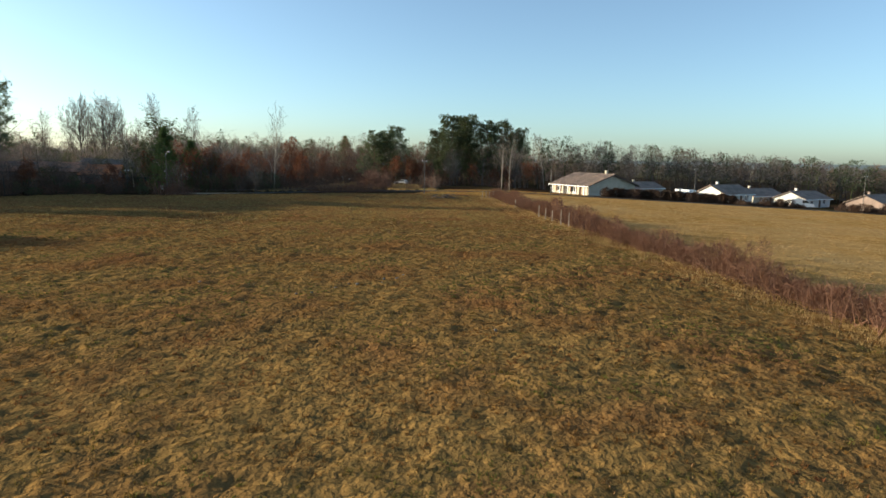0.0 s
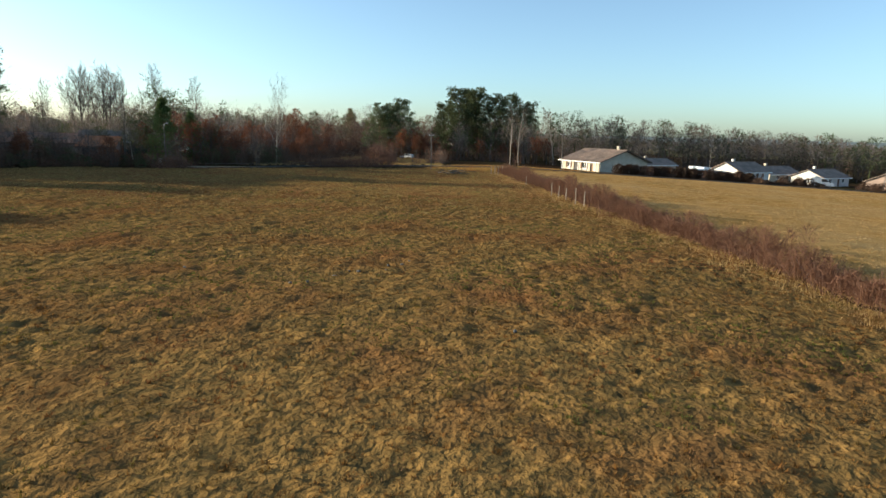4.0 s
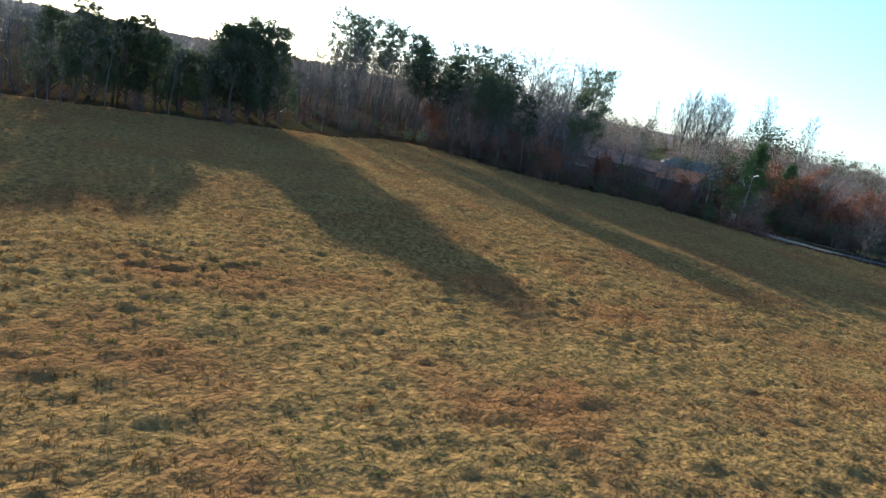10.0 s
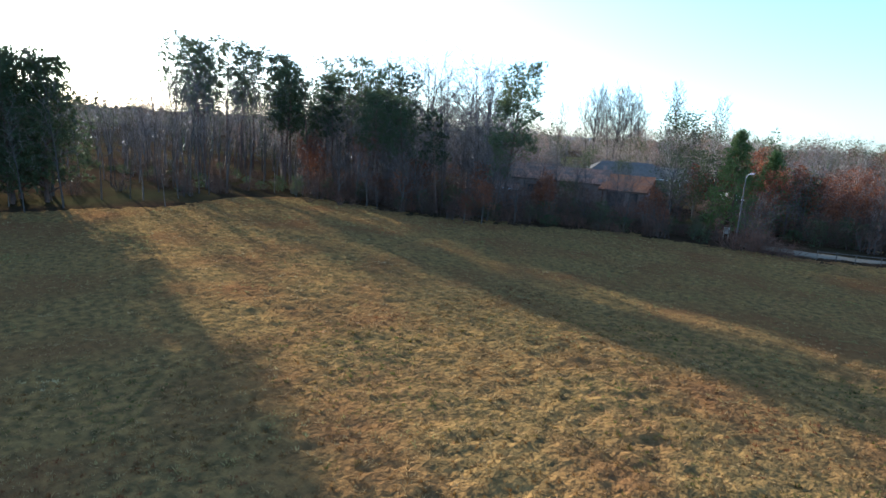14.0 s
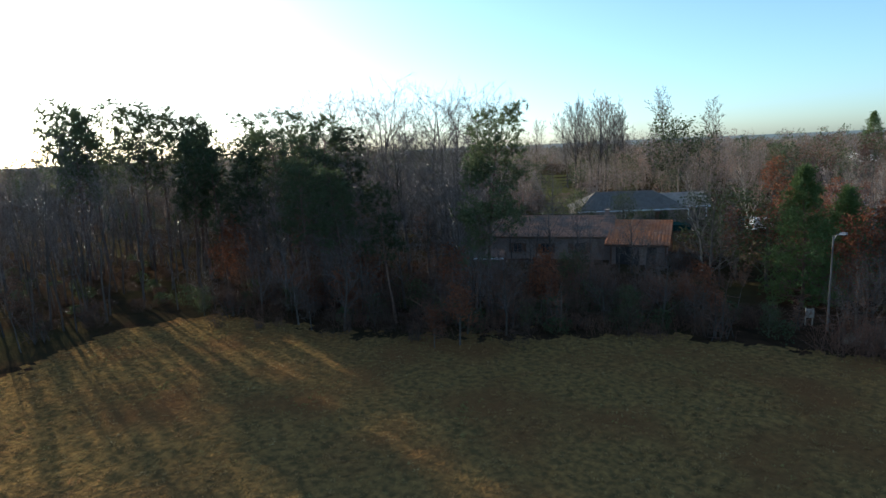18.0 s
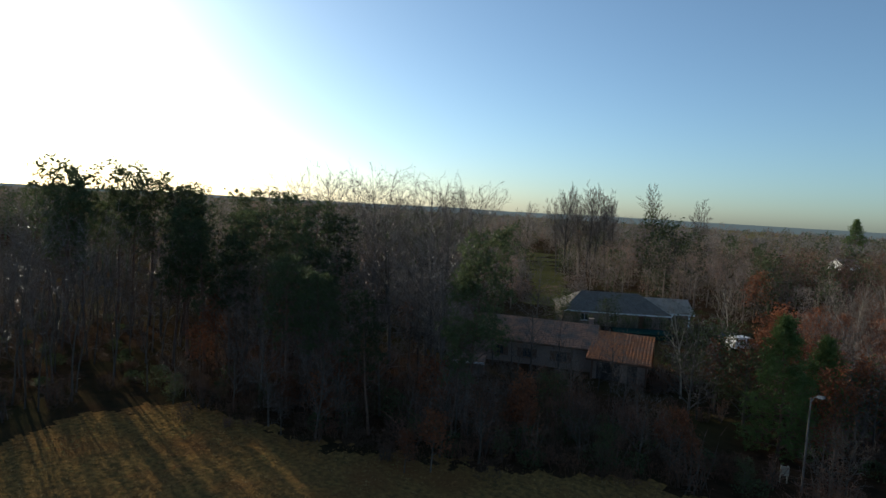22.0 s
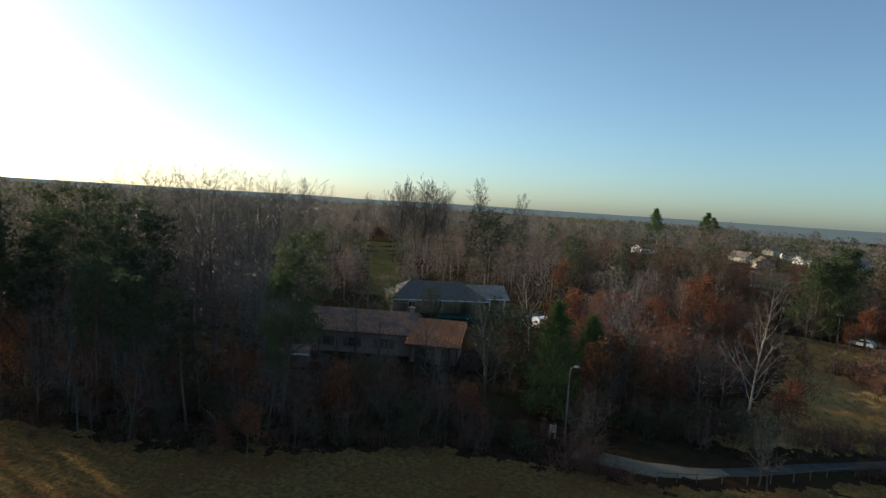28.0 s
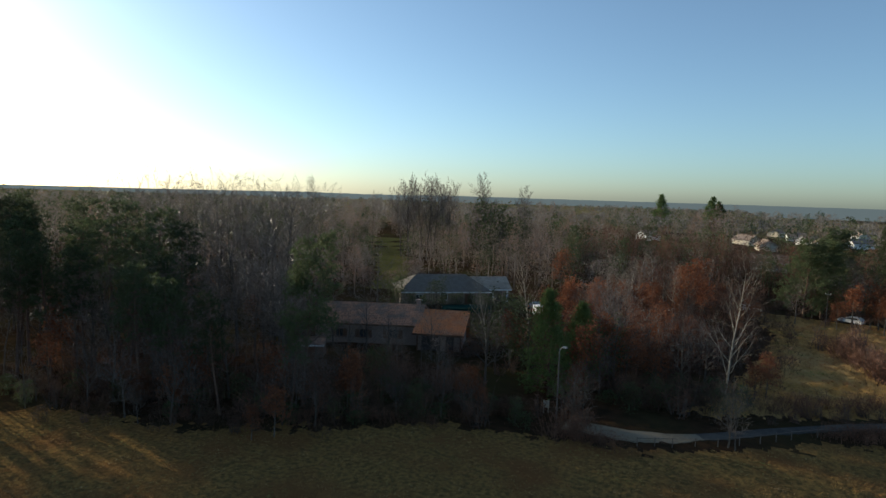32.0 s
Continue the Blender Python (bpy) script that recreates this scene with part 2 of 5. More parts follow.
CAR_DARK = material("dark_car_paint", (0.03, 0.035, 0.045), (0.04, 0.045, 0.05), 0.5, 0.25, spec=0.5)
GLASS = material("window_glass", (0.03, 0.035, 0.04), (0.045, 0.05, 0.055), 0.5, 0.05, spec=0.8)
OLD_WOOD = material("old_grey_wood", (0.15, 0.12, 0.095), (0.10, 0.08, 0.065), 5.0, 0.9, 0.004, 40.0, vary=0.15)
GREEN_SHEET = material("green_tarpaulin", (0.012, 0.045, 0.036), (0.009, 0.034, 0.03), 1.5, 0.95, 0.01, 4.0, spec=0.02)


# ---- mesh helpers ----
class Shape:
    """Collects vertices and faces for one mesh."""

    def __init__(self):
        self.v, self.f = [], []

    def poly(self, pts):
        k = len(self.v)
        self.v += [tuple(p) for p in pts]
        self.f.append(tuple(range(k, k + len(pts))))

    def box(self, x0, y0, z0, x1, y1, z1):
        k = len(self.v)
        self.v += [(x0, y0, z0), (x1, y0, z0), (x1, y1, z0), (x0, y1, z0), (x0, y0, z1), (x1, y0, z1), (x1, y1, z1), (x0, y1, z1)]
        self.f += [(k, k + 3, k + 2, k + 1), (k + 4, k + 5, k + 6, k + 7), (k, k + 1, k + 5, k + 4), (k + 1, k + 2, k + 6, k + 5), (k + 2, k + 3, k + 7, k + 6), (k + 3, k, k + 4, k + 7)]

    def slab(self, corners, thick):
        """A plate over four corners, going down by its thickness."""
        k = len(self.v)
        self.v += [tuple(c) for c in corners] + [(c[0], c[1], c[2] - thick) for c in corners]
        self.f += [(k, k + 1, k + 2, k + 3), (k + 7, k + 6, k + 5, k + 4)]
        for i in range(4):
            j = (i + 1) % 4
            self.f.append((k + i, k + 4 + i, k + 4 + j, k + j))

    def prism(self, ring, thick_axis, depth):
        """A ring of points pushed along a vector."""
        k, n = len(self.v), len(ring)
        d = Vector(thick_axis) * depth
        self.v += [tuple(p) for p in ring] + [tuple(Vector(p) + d) for p in ring]
        self.f += [tuple(range(k + n - 1, k - 1, -1)), tuple(range(k + n, k + 2 * n))]
        for i in range(n):
            j = (i + 1) % n
            self.f.append((k + i, k + j, k + n + j, k + n + i))

    def tube(self, a, b, ra, rb, n=5, cap=False):
        a, b = Vector(a), Vector(b)
        d = (b - a)
        if d.length < 1e-6:
            return
        d.normalize()
        u = d.orthogonal().normalized()
        w = d.cross(u)
        k = len(self.v)
        for i in range(n):
            c, s = math.cos(6.28319 * i / n), math.sin(6.28319 * i / n)
            self.v.append(tuple(a + (u * c + w * s) * ra))
        if rb < 1e-4:
            self.v.append(tuple(b))
            self.f += [(k + i, k + (i + 1) % n, k + n) for i in range(n)]
            return
        for i in range(n):
            c, s = math.cos(6.28319 * i / n), math.sin(6.28319 * i / n)
            self.v.append(tuple(b + (u * c + w * s) * rb))
        for i in range(n):
            j = (i + 1) % n
            self.f.append((k + i, k + j, k + n + j, k + n + i))
        if cap:
            self.f += [tuple(range(k + n, k + 2 * n)), tuple(range(k + n - 1, k - 1, -1))]

    def weld(self):
        """Joins vertices that lie in one place and drops the faces inside."""
        seen, new_id, verts = {}, [], []
        for p in self.v:
            key = tuple(round(c, 3) for c in p)
            if key not in seen:
                seen[key] = len(verts)
                verts.append(p)
            new_id.append(seen[key])
        count, faces = {}, []
        for f in self.f:
            g = tuple(new_id[i] for i in f)
            faces.append(g)
            count[tuple(sorted(g))] = count.get(tuple(sorted(g)), 0) + 1
        self.v, self.f = verts, [g for g in faces if count[tuple(sorted(g))] == 1]
        return self

    def mesh(self, name, mat, smooth=False):
        me = bpy.data.meshes.new(name)
        me.from_pydata(self.v, [], self.f)
        me.materials.append(mat)
        if smooth:
            me.polygons.foreach_set("use_smooth", [True] * len(me.polygons))
        me.update()
        return me


def part(name, shape, mat, parent, label="", smooth=False):
    ob = new(name, shape.mesh(name, mat, smooth))
    ob.parent = parent
    return tagged(ob, label=label)


def thing(name, at, turn, label, category, group="", size=1.0):
    ob = new(name)
    ob.matrix_basis = pose(*at, 0, 0, turn) @ Matrix.Diagonal((size, size, size, 1))
    return tagged(ob, label, category, group)


def lattice(x, y, seed):
    """Smooth value noise in 0..1 over arrays of places."""
    xi, yi = np.floor(x).astype(np.int64), np.floor(y).astype(np.int64)
    fx, fy = x - xi, y - yi
    fx, fy = fx * fx * (3 - 2 * fx), fy * fy * (3 - 2 * fy)

    def h(a, b):
        k = (a * 374761393 + b * 668265263 + seed * 974711) & 0xFFFFFFFF
        k = ((k ^ (k >> 13)) * 1274126177) & 0xFFFFFFFF
        return ((k ^ (k >> 16)) & 0xFFFF) / 65535.0

    return (h(xi, yi) * (1 - fx) + h(xi + 1, yi) * fx) * (1 - fy) + (h(xi, yi + 1) * (1 - fx) + h(xi + 1, yi + 1) * fx) * fy


def inside(poly, x, y):
    """Which places lie in a polygon."""
    x, y = np.asarray(x, float), np.asarray(y, float)
    hit = np.zeros(x.shape, bool)
    for (ax, ay), (bx, by) in zip(poly, poly[1:] + poly[:1]):
        cross = (ay > y) != (by > y)
        with np.errstate(divide="ignore", invalid="ignore"):
            hit ^= cross & (x < (bx - ax) * (y - ay) / (by - ay + 1e-12) + ax)
    return hit


# ---- the plan ----
HEDGE = [(3.5, 127), (5.0, 108), (7.0, 92), (9.0, 78), (10.5, 66), (12.5, 54), (14.0, 44), (16.0, 30), (18.5, 14), (22, -8)]
FIELD = [(22, -30), (18.5, 14), (16.0, 30), (14.0, 44), (12.5, 54), (10.5, 66), (9.0, 78), (7.0, 92), (5.0, 108), (3.5, 127), (-12, 134), (-24, 132.5), (-35, 124.8), (-41.8, 120.2), (-47, 116.9), (-56, 116), (-66, 113), (-77, 105.5), (-86, 100), (-101, 97), (-103, 88), (-98, 80), (-98, 50), (-98, -30)]
PASTURE_LAND = [(23, -60), (19.5, 14), (15, 44), (11.5, 66), (8.5, 90), (5, 128), (10, 142), (24, 150), (44, 147), (70, 143), (104, 131), (160, 108), (300, 60), (420, -60)]
MEADOW = [(-44, 129), (-37, 158), (-35, 178), (-38, 203), (-16, 205), (-9, 165), (-8, 148), (-24, 141.5), (-34, 134)]
NEAR = [(-44, 21), (13, 21), (13, 66), (-44, 70)]
LAWN = [(-117, 178), (-108, 180), (-127, 214), (-138, 231), (-195, 324), (-212, 317), (-168, 256), (-152, 234), (-133, 206)]
VERGE = [(-12, 134), (3, 128), (10, 142), (24, 150), (28, 160), (10, 166), (-6, 160), (-9, 148)]
ROAD = [(-54.4, 120.0), (-52, 119.9), (-48.5, 120.0), (-45, 121.3), (-41.4, 124.1), (-36.5, 128.4), (-29, 134.4), (-20, 140.2), (-8, 145.6), (14, 150), (50, 146), (120, 132)]


def land(x, y):
    """The lie of the land: level under the meadow, falling gently to the east and past the lane."""
    x, y = np.asarray(x, float), np.asarray(y, float)
    return -np.minimum(0.036 * np.maximum(0, x - 6), 4.0) - np.minimum(0.02 * np.maximum(0, y - 140), 1.5) * np.clip((x + 50) / 30, 0, 1)


def scramble(a, b, seed):
    k = (a * 374761393 + b * 668265263 + seed * 974711) & 0xFFFFFFFF
    k = ((k ^ (k >> 13)) * 1274126177) & 0xFFFFFFFF
    return ((k ^ (k >> 16)) & 0xFFFF) / 65535.0


def domes(x, y, gap, seed):
    """Round humps of uneven size, about one to each square of the gap's width."""
    u, v = x / gap, y / gap
    iu, iv = np.floor(u).astype(np.int64), np.floor(v).astype(np.int64)
    top = np.zeros(np.shape(x))
    for du in (-1, 0, 1):
        for dv in (-1, 0, 1):
            cu, cv = iu + du, iv + dv
            d2 = (u - cu - 0.1 - 0.8 * scramble(cu, cv, seed)) ** 2 + (v - cv - 0.1 - 0.8 * scramble(cu, cv, seed + 1)) ** 2
            size = 0.45 + 0.55 * scramble(cu, cv, seed + 2)
            top = np.maximum(top, size * np.clip(1 - d2 / (0.75 * size), 0, 1) ** 0.7)
    return top


def tussocks(x, y):
    """Uneven rounded tussocks over broad shallow swells."""
    wx, wy = x + 0.3 * (lattice(x * 1.3, y * 1.3, 21) - 0.5), y + 0.3 * (lattice(x * 1.3, y * 1.3, 22) - 0.5)
    lush = 0.45 + 0.75 * lattice(x * 0.16, y * 0.16, 4)
    return lush * (0.155 * domes(wx, wy, 0.6, 3) + 0.1 * domes(wx, wy, 0.36, 13)) - 0.08 + 0.08 * (lattice(wx * 0.9, wy * 0.9, 5) - 0.5) + 0.3 * (lattice(x * 0.07, y * 0.07, 8) - 0.5)


def hummocks(x, y):
    """Coarse tussocks of the small meadow past the lane."""
    return 0.38 * domes(x, y, 1.5, 43) * (0.5 + lattice(x * 0.2, y * 0.2, 44)) * inside(MEADOW, x.ravel(), y.ravel()).reshape(x.shape)


def graded(stretches, far):
    """Grid lines: each stretch (from, to, step), then wider and wider out to far on both sides."""
    lines = [p for a, b, step in stretches for p in np.arange(a, b - step / 2, step)]
    s = stretches[-1][2]
    while lines[-1] < far:
        s *= 1.35
        lines.append(lines[-1] + s)
    s = stretches[0][2]
    while lines[0] > -far:
        s *= 1.35
        lines.insert(0, lines[0] - s)
    return np.array(lines)


gx = graded(((-140, -104, 1.6), (-104, -78, 0.5), (-78, -54, 0.34), (-54, 14, 0.25), (14, 20, 0.5), (20, 70, 1.6)), 4500)
gy = graded(((-10, 16, 1.6), (16, 20, 0.5), (20, 80, 0.25), (80, 136, 0.5), (136, 176, 0.8), (176, 230, 1.6)), 4500)
GX, GY = np.meshgrid(gx, gy)
fade = np.clip((np.minimum(np.minimum(GX + 110, 40 - GX), np.minimum(GY + 2, 140 - GY))) / 12, 0, 1)
GZ = tussocks(GX, GY) * fade + hummocks(GX, GY) + land(GX, GY)
ground_mesh = bpy.data.meshes.new("ground")
ny, nx = GX.shape
idx = np.arange(nx * ny).reshape(ny, nx)
quads = np.stack([idx[:-1, :-1], idx[:-1, 1:], idx[1:, 1:], idx[1:, :-1]], -1).reshape(-1, 4)
ground_mesh.from_pydata(np.stack([GX, GY, GZ], -1).reshape(-1, 3).tolist(), [], quads.tolist())
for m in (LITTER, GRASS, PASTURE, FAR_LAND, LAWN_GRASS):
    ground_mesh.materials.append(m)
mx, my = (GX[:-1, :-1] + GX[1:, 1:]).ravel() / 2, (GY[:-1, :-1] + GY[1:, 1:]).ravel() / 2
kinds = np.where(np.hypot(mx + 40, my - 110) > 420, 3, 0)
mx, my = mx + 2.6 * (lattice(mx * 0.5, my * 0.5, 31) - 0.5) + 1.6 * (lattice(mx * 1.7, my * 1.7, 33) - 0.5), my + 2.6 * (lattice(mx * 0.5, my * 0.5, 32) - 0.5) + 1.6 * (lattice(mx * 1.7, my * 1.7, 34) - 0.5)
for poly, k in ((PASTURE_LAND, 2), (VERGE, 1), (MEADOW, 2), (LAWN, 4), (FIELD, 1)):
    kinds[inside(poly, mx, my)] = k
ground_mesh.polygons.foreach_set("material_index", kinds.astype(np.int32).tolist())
ground_mesh.polygons.foreach_set("use_smooth", [True] * len(ground_mesh.polygons))
ground_mesh.update()
ground = tagged(new("ground", ground_mesh), "rough winter meadow of ochre and olive grass with woodland floor around it", "ground", kind="structure")

# road: a narrow lane past the wood's edge
line = []
for (ax, ay), (bx, by) in zip(ROAD, ROAD[1:]):
    line += [(ax + (bx - ax) * k / 6, ay + (by - ay) * k / 6) for k in range(6)]


def strip(name, first, last, mat, label):
    """A cambered strip along the lane between two of its points."""
    lane = Shape()
    for k in range(first, last + 1):
        (x, y), p, q = line[k], line[max(0, k - 3)], line[min(len(line) - 1, k + 3)]
        d = Vector((q[0] - p[0], q[1] - p[1], 0)).normalized()
        z = float(land(x, y))
        broad = 0.6 + 0.5 * max(0, min(1, (-43 - x) / 3))
        for side, lift in ((-1.3 * broad, -0.1), (-1.15 * broad, 0.17), (0.0, 0.2), (1.15 * broad, 0.17), (1.3 * broad, -0.1)):
            lane.v.append((x - d.y * side, y + d.x * side, z + lift))
        if k > first:
            for i in range(4):
                a = (k - first - 1) * 5 + i
                lane.f.append((a, a + 5, a + 6, a + 1))
    return tagged(new(name, lane.mesh(name, mat)), label, "road", kind="structure")


strip("road", 22, len(line) - 1, ASPHALT, "narrow grey asphalt lane beside the meadow")
# the lane's wider end, with sunlight painted in as a tan tone
strip("road_apron", 0, 22, LANE_SUNLIT, "wider end of the lane, painted pale tan for the sun on it")


# ---- trees: prototypes ----
def limbs(rng, wood, tips, base, way, length, radius, level, p):
    """Grows one branch as a bent line of tubes and its own branches; ends are kept in tips."""
    steps = p["steps"][level]
    pos, d = Vector(base), Vector(way).normalized()
    line, r = [(pos.copy(), radius)], radius
    for s in range(steps):
        d = (d + Vector((rng.uniform(-1, 1), rng.uniform(-1, 1), rng.uniform(-1, 1))) * p["wobble"][level] + Vector((0, 0, p["lift"][level]))).normalized()
        pos = pos + d * (length / steps)
        r2 = radius * (1 - (s + 1) / steps * p["taper"][level])
        wood.tube(line[-1][0], pos, r, r2, p["sides"][level])
        r = r2
        line.append((pos.copy(), r2))
    last = level + 1 >= len(p["count"])
    if last:
        tips.append((pos.copy(), d.copy()))
        return
    n = p["count"][level + 1]
    for i in range(n):
        f = p["from"][level] + (1 - p["from"][level]) * ((i + rng.random() * 0.8) / n)
        k = min(int(f * steps), steps - 1)
        a, b = line[k], line[k + 1]
        at = a[0].lerp(b[0], f * steps - k)
        axis = (b[0] - a[0]).normalized()
        side = axis.orthogonal().normalized()
        side.rotate(Matrix.Rotation(i * 2.4 + rng.random() * 1.2, 3, axis))
        ang = radians(p["angle"][level] + rng.uniform(-12, 12))
        w = axis * math.cos(ang) + side * math.sin(ang)
        shape = p["shape"](f) if level == 0 else 1 - 0.45 * f
        limbs(rng, wood if level + 1 < p["twig_level"] else p["twigs"], tips, at, w, length * p["ratio"][level] * shape * rng.uniform(0.75, 1.2), max(a[1] * p["thin"][level], p["least"]), level + 1, p)
    tips.append((pos.copy(), d.copy()))


def tree_shapes(seed, height, radius, **kw):
    rng = random.Random(seed)
    p = dict(steps=(8, 4, 2, 1), wobble=(0.06, 0.16, 0.2, 0.2), lift=(0.02, 0.06, 0.05, 0.0), taper=(0.9, 0.85, 0.8, 1.0), sides=(7, 4, 3, 3), count=(1, 15, 6, 5),
             angle=(55, 45, 40), ratio=(0.42, 0.45, 0.5), thin=(0.5, 0.5, 0.5), least=0.012, twig_level=2, shape=lambda f: 1.0)
    p["from"] = (0.3, 0.25, 0.2)
    p.update(kw)
    p["twigs"] = Shape()
    wood, tips = Shape(), []
    limbs(rng, wood, tips, (0, 0, -0.15), (rng.uniform(-0.05, 0.05), rng.uniform(-0.05, 0.05), 1), height, radius, 0, p)
    return wood, p["twigs"], tips, rng


def leaves_at(shape, rng, tips, per, size, reach, lift=0.0, wide=0.6):
    """Small folded leaves in loose bunches round the twig ends."""
    for at, d in tips:
        for _ in range(per):
            c = at + Vector((rng.gauss(0, 1), rng.gauss(0, 1), rng.gauss(0, 0.8) + lift)) * reach
            u = Vector((rng.gauss(0, 1), rng.gauss(0, 1), rng.gauss(0, 0.6))).normalized()
            w = u.orthogonal().normalized()
            w.rotate(Matrix.Rotation(rng.random() * 6.28, 3, u))
            s = size * rng.uniform(0.6, 1.3)
            k = len(shape.v)
            n = u.cross(w) * s * 0.25
            shape.v += [tuple(c - u * s), tuple(c + w * s * wide + n), tuple(c + u * s), tuple(c - w * s * wide + n)]
            shape.f += [(k, k + 1, k + 2), (k, k + 2, k + 3)]


def needles_at(shape, rng, tips, per, size, blades=9):
    """Brushes of needles at the ends of the branches."""
    for at, d in tips:
        for _ in range(per):
            c = at + Vector((rng.gauss(0, 1), rng.gauss(0, 1), rng.gauss(0, 0.6))) * size * 0.9
            for _ in range(blades):
                u = (Vector((rng.gauss(0, 1), rng.gauss(0, 1), rng.gauss(0.35, 0.8)))).normalized() * size * rng.uniform(0.7, 1.2)
                w = u.orthogonal().normalized() * size * 0.085
                w.rotate(Matrix.Rotation(rng.random() * 6.28, 3, u.normalized()))
                k = len(shape.v)
                shape.v += [tuple(c - w), tuple(c + w), tuple(c + u)]
                shape.f.append((k, k + 1, k + 2))


PROTO = {}


def prototype(kind, name, label, category, bark, twig_mat, builder, leaf_mat=None):
    """Builds one tree with its trunk, crown and, where it has them, leaves, far under no one's eye; copies are set out later."""
    wood, twigs, leaves = builder()
    ob = new(name)
    tagged(ob, label, category)
    if kind in ("shrub", "bramble"):
        tagged(part("stem_tangle", wood, bark, ob), kind="stuff")
    else:
        part("trunk", wood, bark, ob, smooth=True)
    if twigs.v:
        tagged(part("crown", twigs, twig_mat, ob), kind="stuff")
    if leaves is not None and leaves.v:
        tagged(part("foliage", leaves, leaf_mat, ob), kind="stuff")
    PROTO.setdefault(kind, []).append([ob, False])


HIGH = {"oak": 13, "rust": 9, "sapling": 10, "shrub": 2.6, "birch": 15, "holm": 8}


def headroom(x, y):
    """How high the brush beside the small meadow may stand for the low sun to reach the grass."""
    return 1.2 * (0.6 + 0.207 * (-34 - x)) if -58 < x < -36 and 140 < y + 0.158 * x < 168 else 99


def place(kind, x, y, size=1.0, turn=None, rng=random, label="", tall=1.0, which=None, z=0.0):
    """Sets out a tree of the kind; the first use of each prototype moves it, later ones copy it."""
    entry = PROTO[kind][rng.randrange(len(PROTO[kind])) if which is None else which]
    size = min(size, headroom(x, y) / HIGH.get(kind, 0.01))
    m = pose(x, y, z + float(land(x, y)), 0, 0, rng.uniform(0, 360) if turn is None else turn) @ Matrix.Diagonal((size, size, size * tall, 1))
    if entry[1]:
        ob = copy_thing(entry[0], m)
    else:
        ob, entry[1] = entry[0], True
        ob.matrix_basis = m
    if entry[1] and ob is not entry[0]:
        ob.matrix_basis = m
    return tagged(ob, label)


def bare_oak(seed):
    def go():
        w, t, tips, r = tree_shapes(seed, 13, 0.2, count=(1, 18, 7, 8), angle=(50, 45, 42), least=0.012, steps=(7, 3, 2, 1), shape=lambda f: 0.55 + 0.65 * math.sin(3.1 * min(1, f * 0.9 + 0.1)), **{"from": (0.2, 0.2, 0.15)})
        return w, t, None
    return go


def rust_oak(seed):
    def go():
        w, t, tips, r = tree_shapes(seed, 9, 0.16, count=(1, 13, 5, 2), angle=(48, 45, 40), steps=(5, 2, 1, 1), shape=lambda f: 1.1 - 0.6 * f)
        lv = Shape()
        leaves_at(lv, r, tips, 5, 0.2, 0.42)
        return w, t, lv
    return go


def birch(seed):
    def go():
        w, t, tips, r = tree_shapes(seed, 15, 0.16, count=(1, 20, 6, 6), angle=(38, 40, 40), ratio=(0.36, 0.42, 0.5), least=0.014, steps=(8, 4, 1, 1), lift=(0.02, 0.12, 0.0, -0.1), shape=lambda f: 1.2 - 0.75 * f, twig_level=2)
        return w, t, None
    return go


def poplar(seed):
    def go():
        w, t, tips, r = tree_shapes(seed, 22, 0.26, count=(1, 26, 7, 6), angle=(36, 40, 42), least=0.042, ratio=(0.4, 0.42, 0.5), lift=(0.01, 0.14, 0.08, 0.0), shape=lambda f: 1.1 - 0.6 * f)
        return w, t, None
    return go


def sapling(seed):
    def go():
        w, t, tips, r = tree_shapes(seed, 10, 0.075, count=(1, 14, 5, 4), angle=(40, 42, 40), ratio=(0.28, 0.45, 0.5), steps=(7, 2, 1, 1), wobble=(0.1, 0.16, 0.2, 0.2), sides=(5, 3, 3, 3), least=0.014)
        return w, t, None
    return go


def pine(seed, first=0.42, spread=0.19, h=16, broad=1.0, per=3):
    def go():
        w, t, tips, r = tree_shapes(seed, h, 0.2, count=(1, 24, 6), steps=(7, 2, 1), angle=(64, 48), ratio=(spread, 0.45), lift=(0.01, 0.16, 0.2), shape=lambda f: broad * (1.05 - 0.55 * f), twig_level=3, **{"from": (first, 0.35)})
        lv = Shape()
        needles_at(lv, r, tips, per, 0.44, 11)
        return w, t, lv
    return go


def pine_dense(seed):
    def go():
        w, t, tips, r = tree_shapes(seed, 15, 0.26, count=(1, 34, 7), steps=(8, 3, 1), angle=(68, 50), ratio=(0.3, 0.5), lift=(0.01, 0.1, 0.1), shape=lambda f: 1.25 - 0.85 * f, twig_level=3, **{"from": (0.05, 0.25)})
        lv = Shape()
        needles_at(lv, r, tips, 8, 0.5, 10)
        return w, t, lv
    return go


def spruce(seed):
    def go():
        w, t, tips, r = tree_shapes(seed, 12, 0.18, count=(1, 56, 9), steps=(8, 2, 1), angle=(84, 45), ratio=(0.25, 0.4), lift=(0.0, -0.04, 0.0), shape=lambda f: 1.12 * (1 - f ** 1.7) + 0.05, twig_level=3, **{"from": (0.06, 0.15)})
        lv = Shape()
        needles_at(lv, r, tips, 4, 0.4, 10)
        return w, t, lv
    return go


def holm(seed):
    def go():
        w, t, tips, r = tree_shapes(seed, 8, 0.2, count=(1, 18, 7), steps=(6, 4, 2), angle=(55, 50), ratio=(0.42, 0.45), lift=(0.0, 0.05, 0.0), shape=lambda f: 1.1 - 0.4 * f, twig_level=3, **{"from": (0.12, 0.3)})
        lv = Shape()
        leaves_at(lv, r, tips, 9, 0.17, 0.5)
        return w, t, lv
    return go


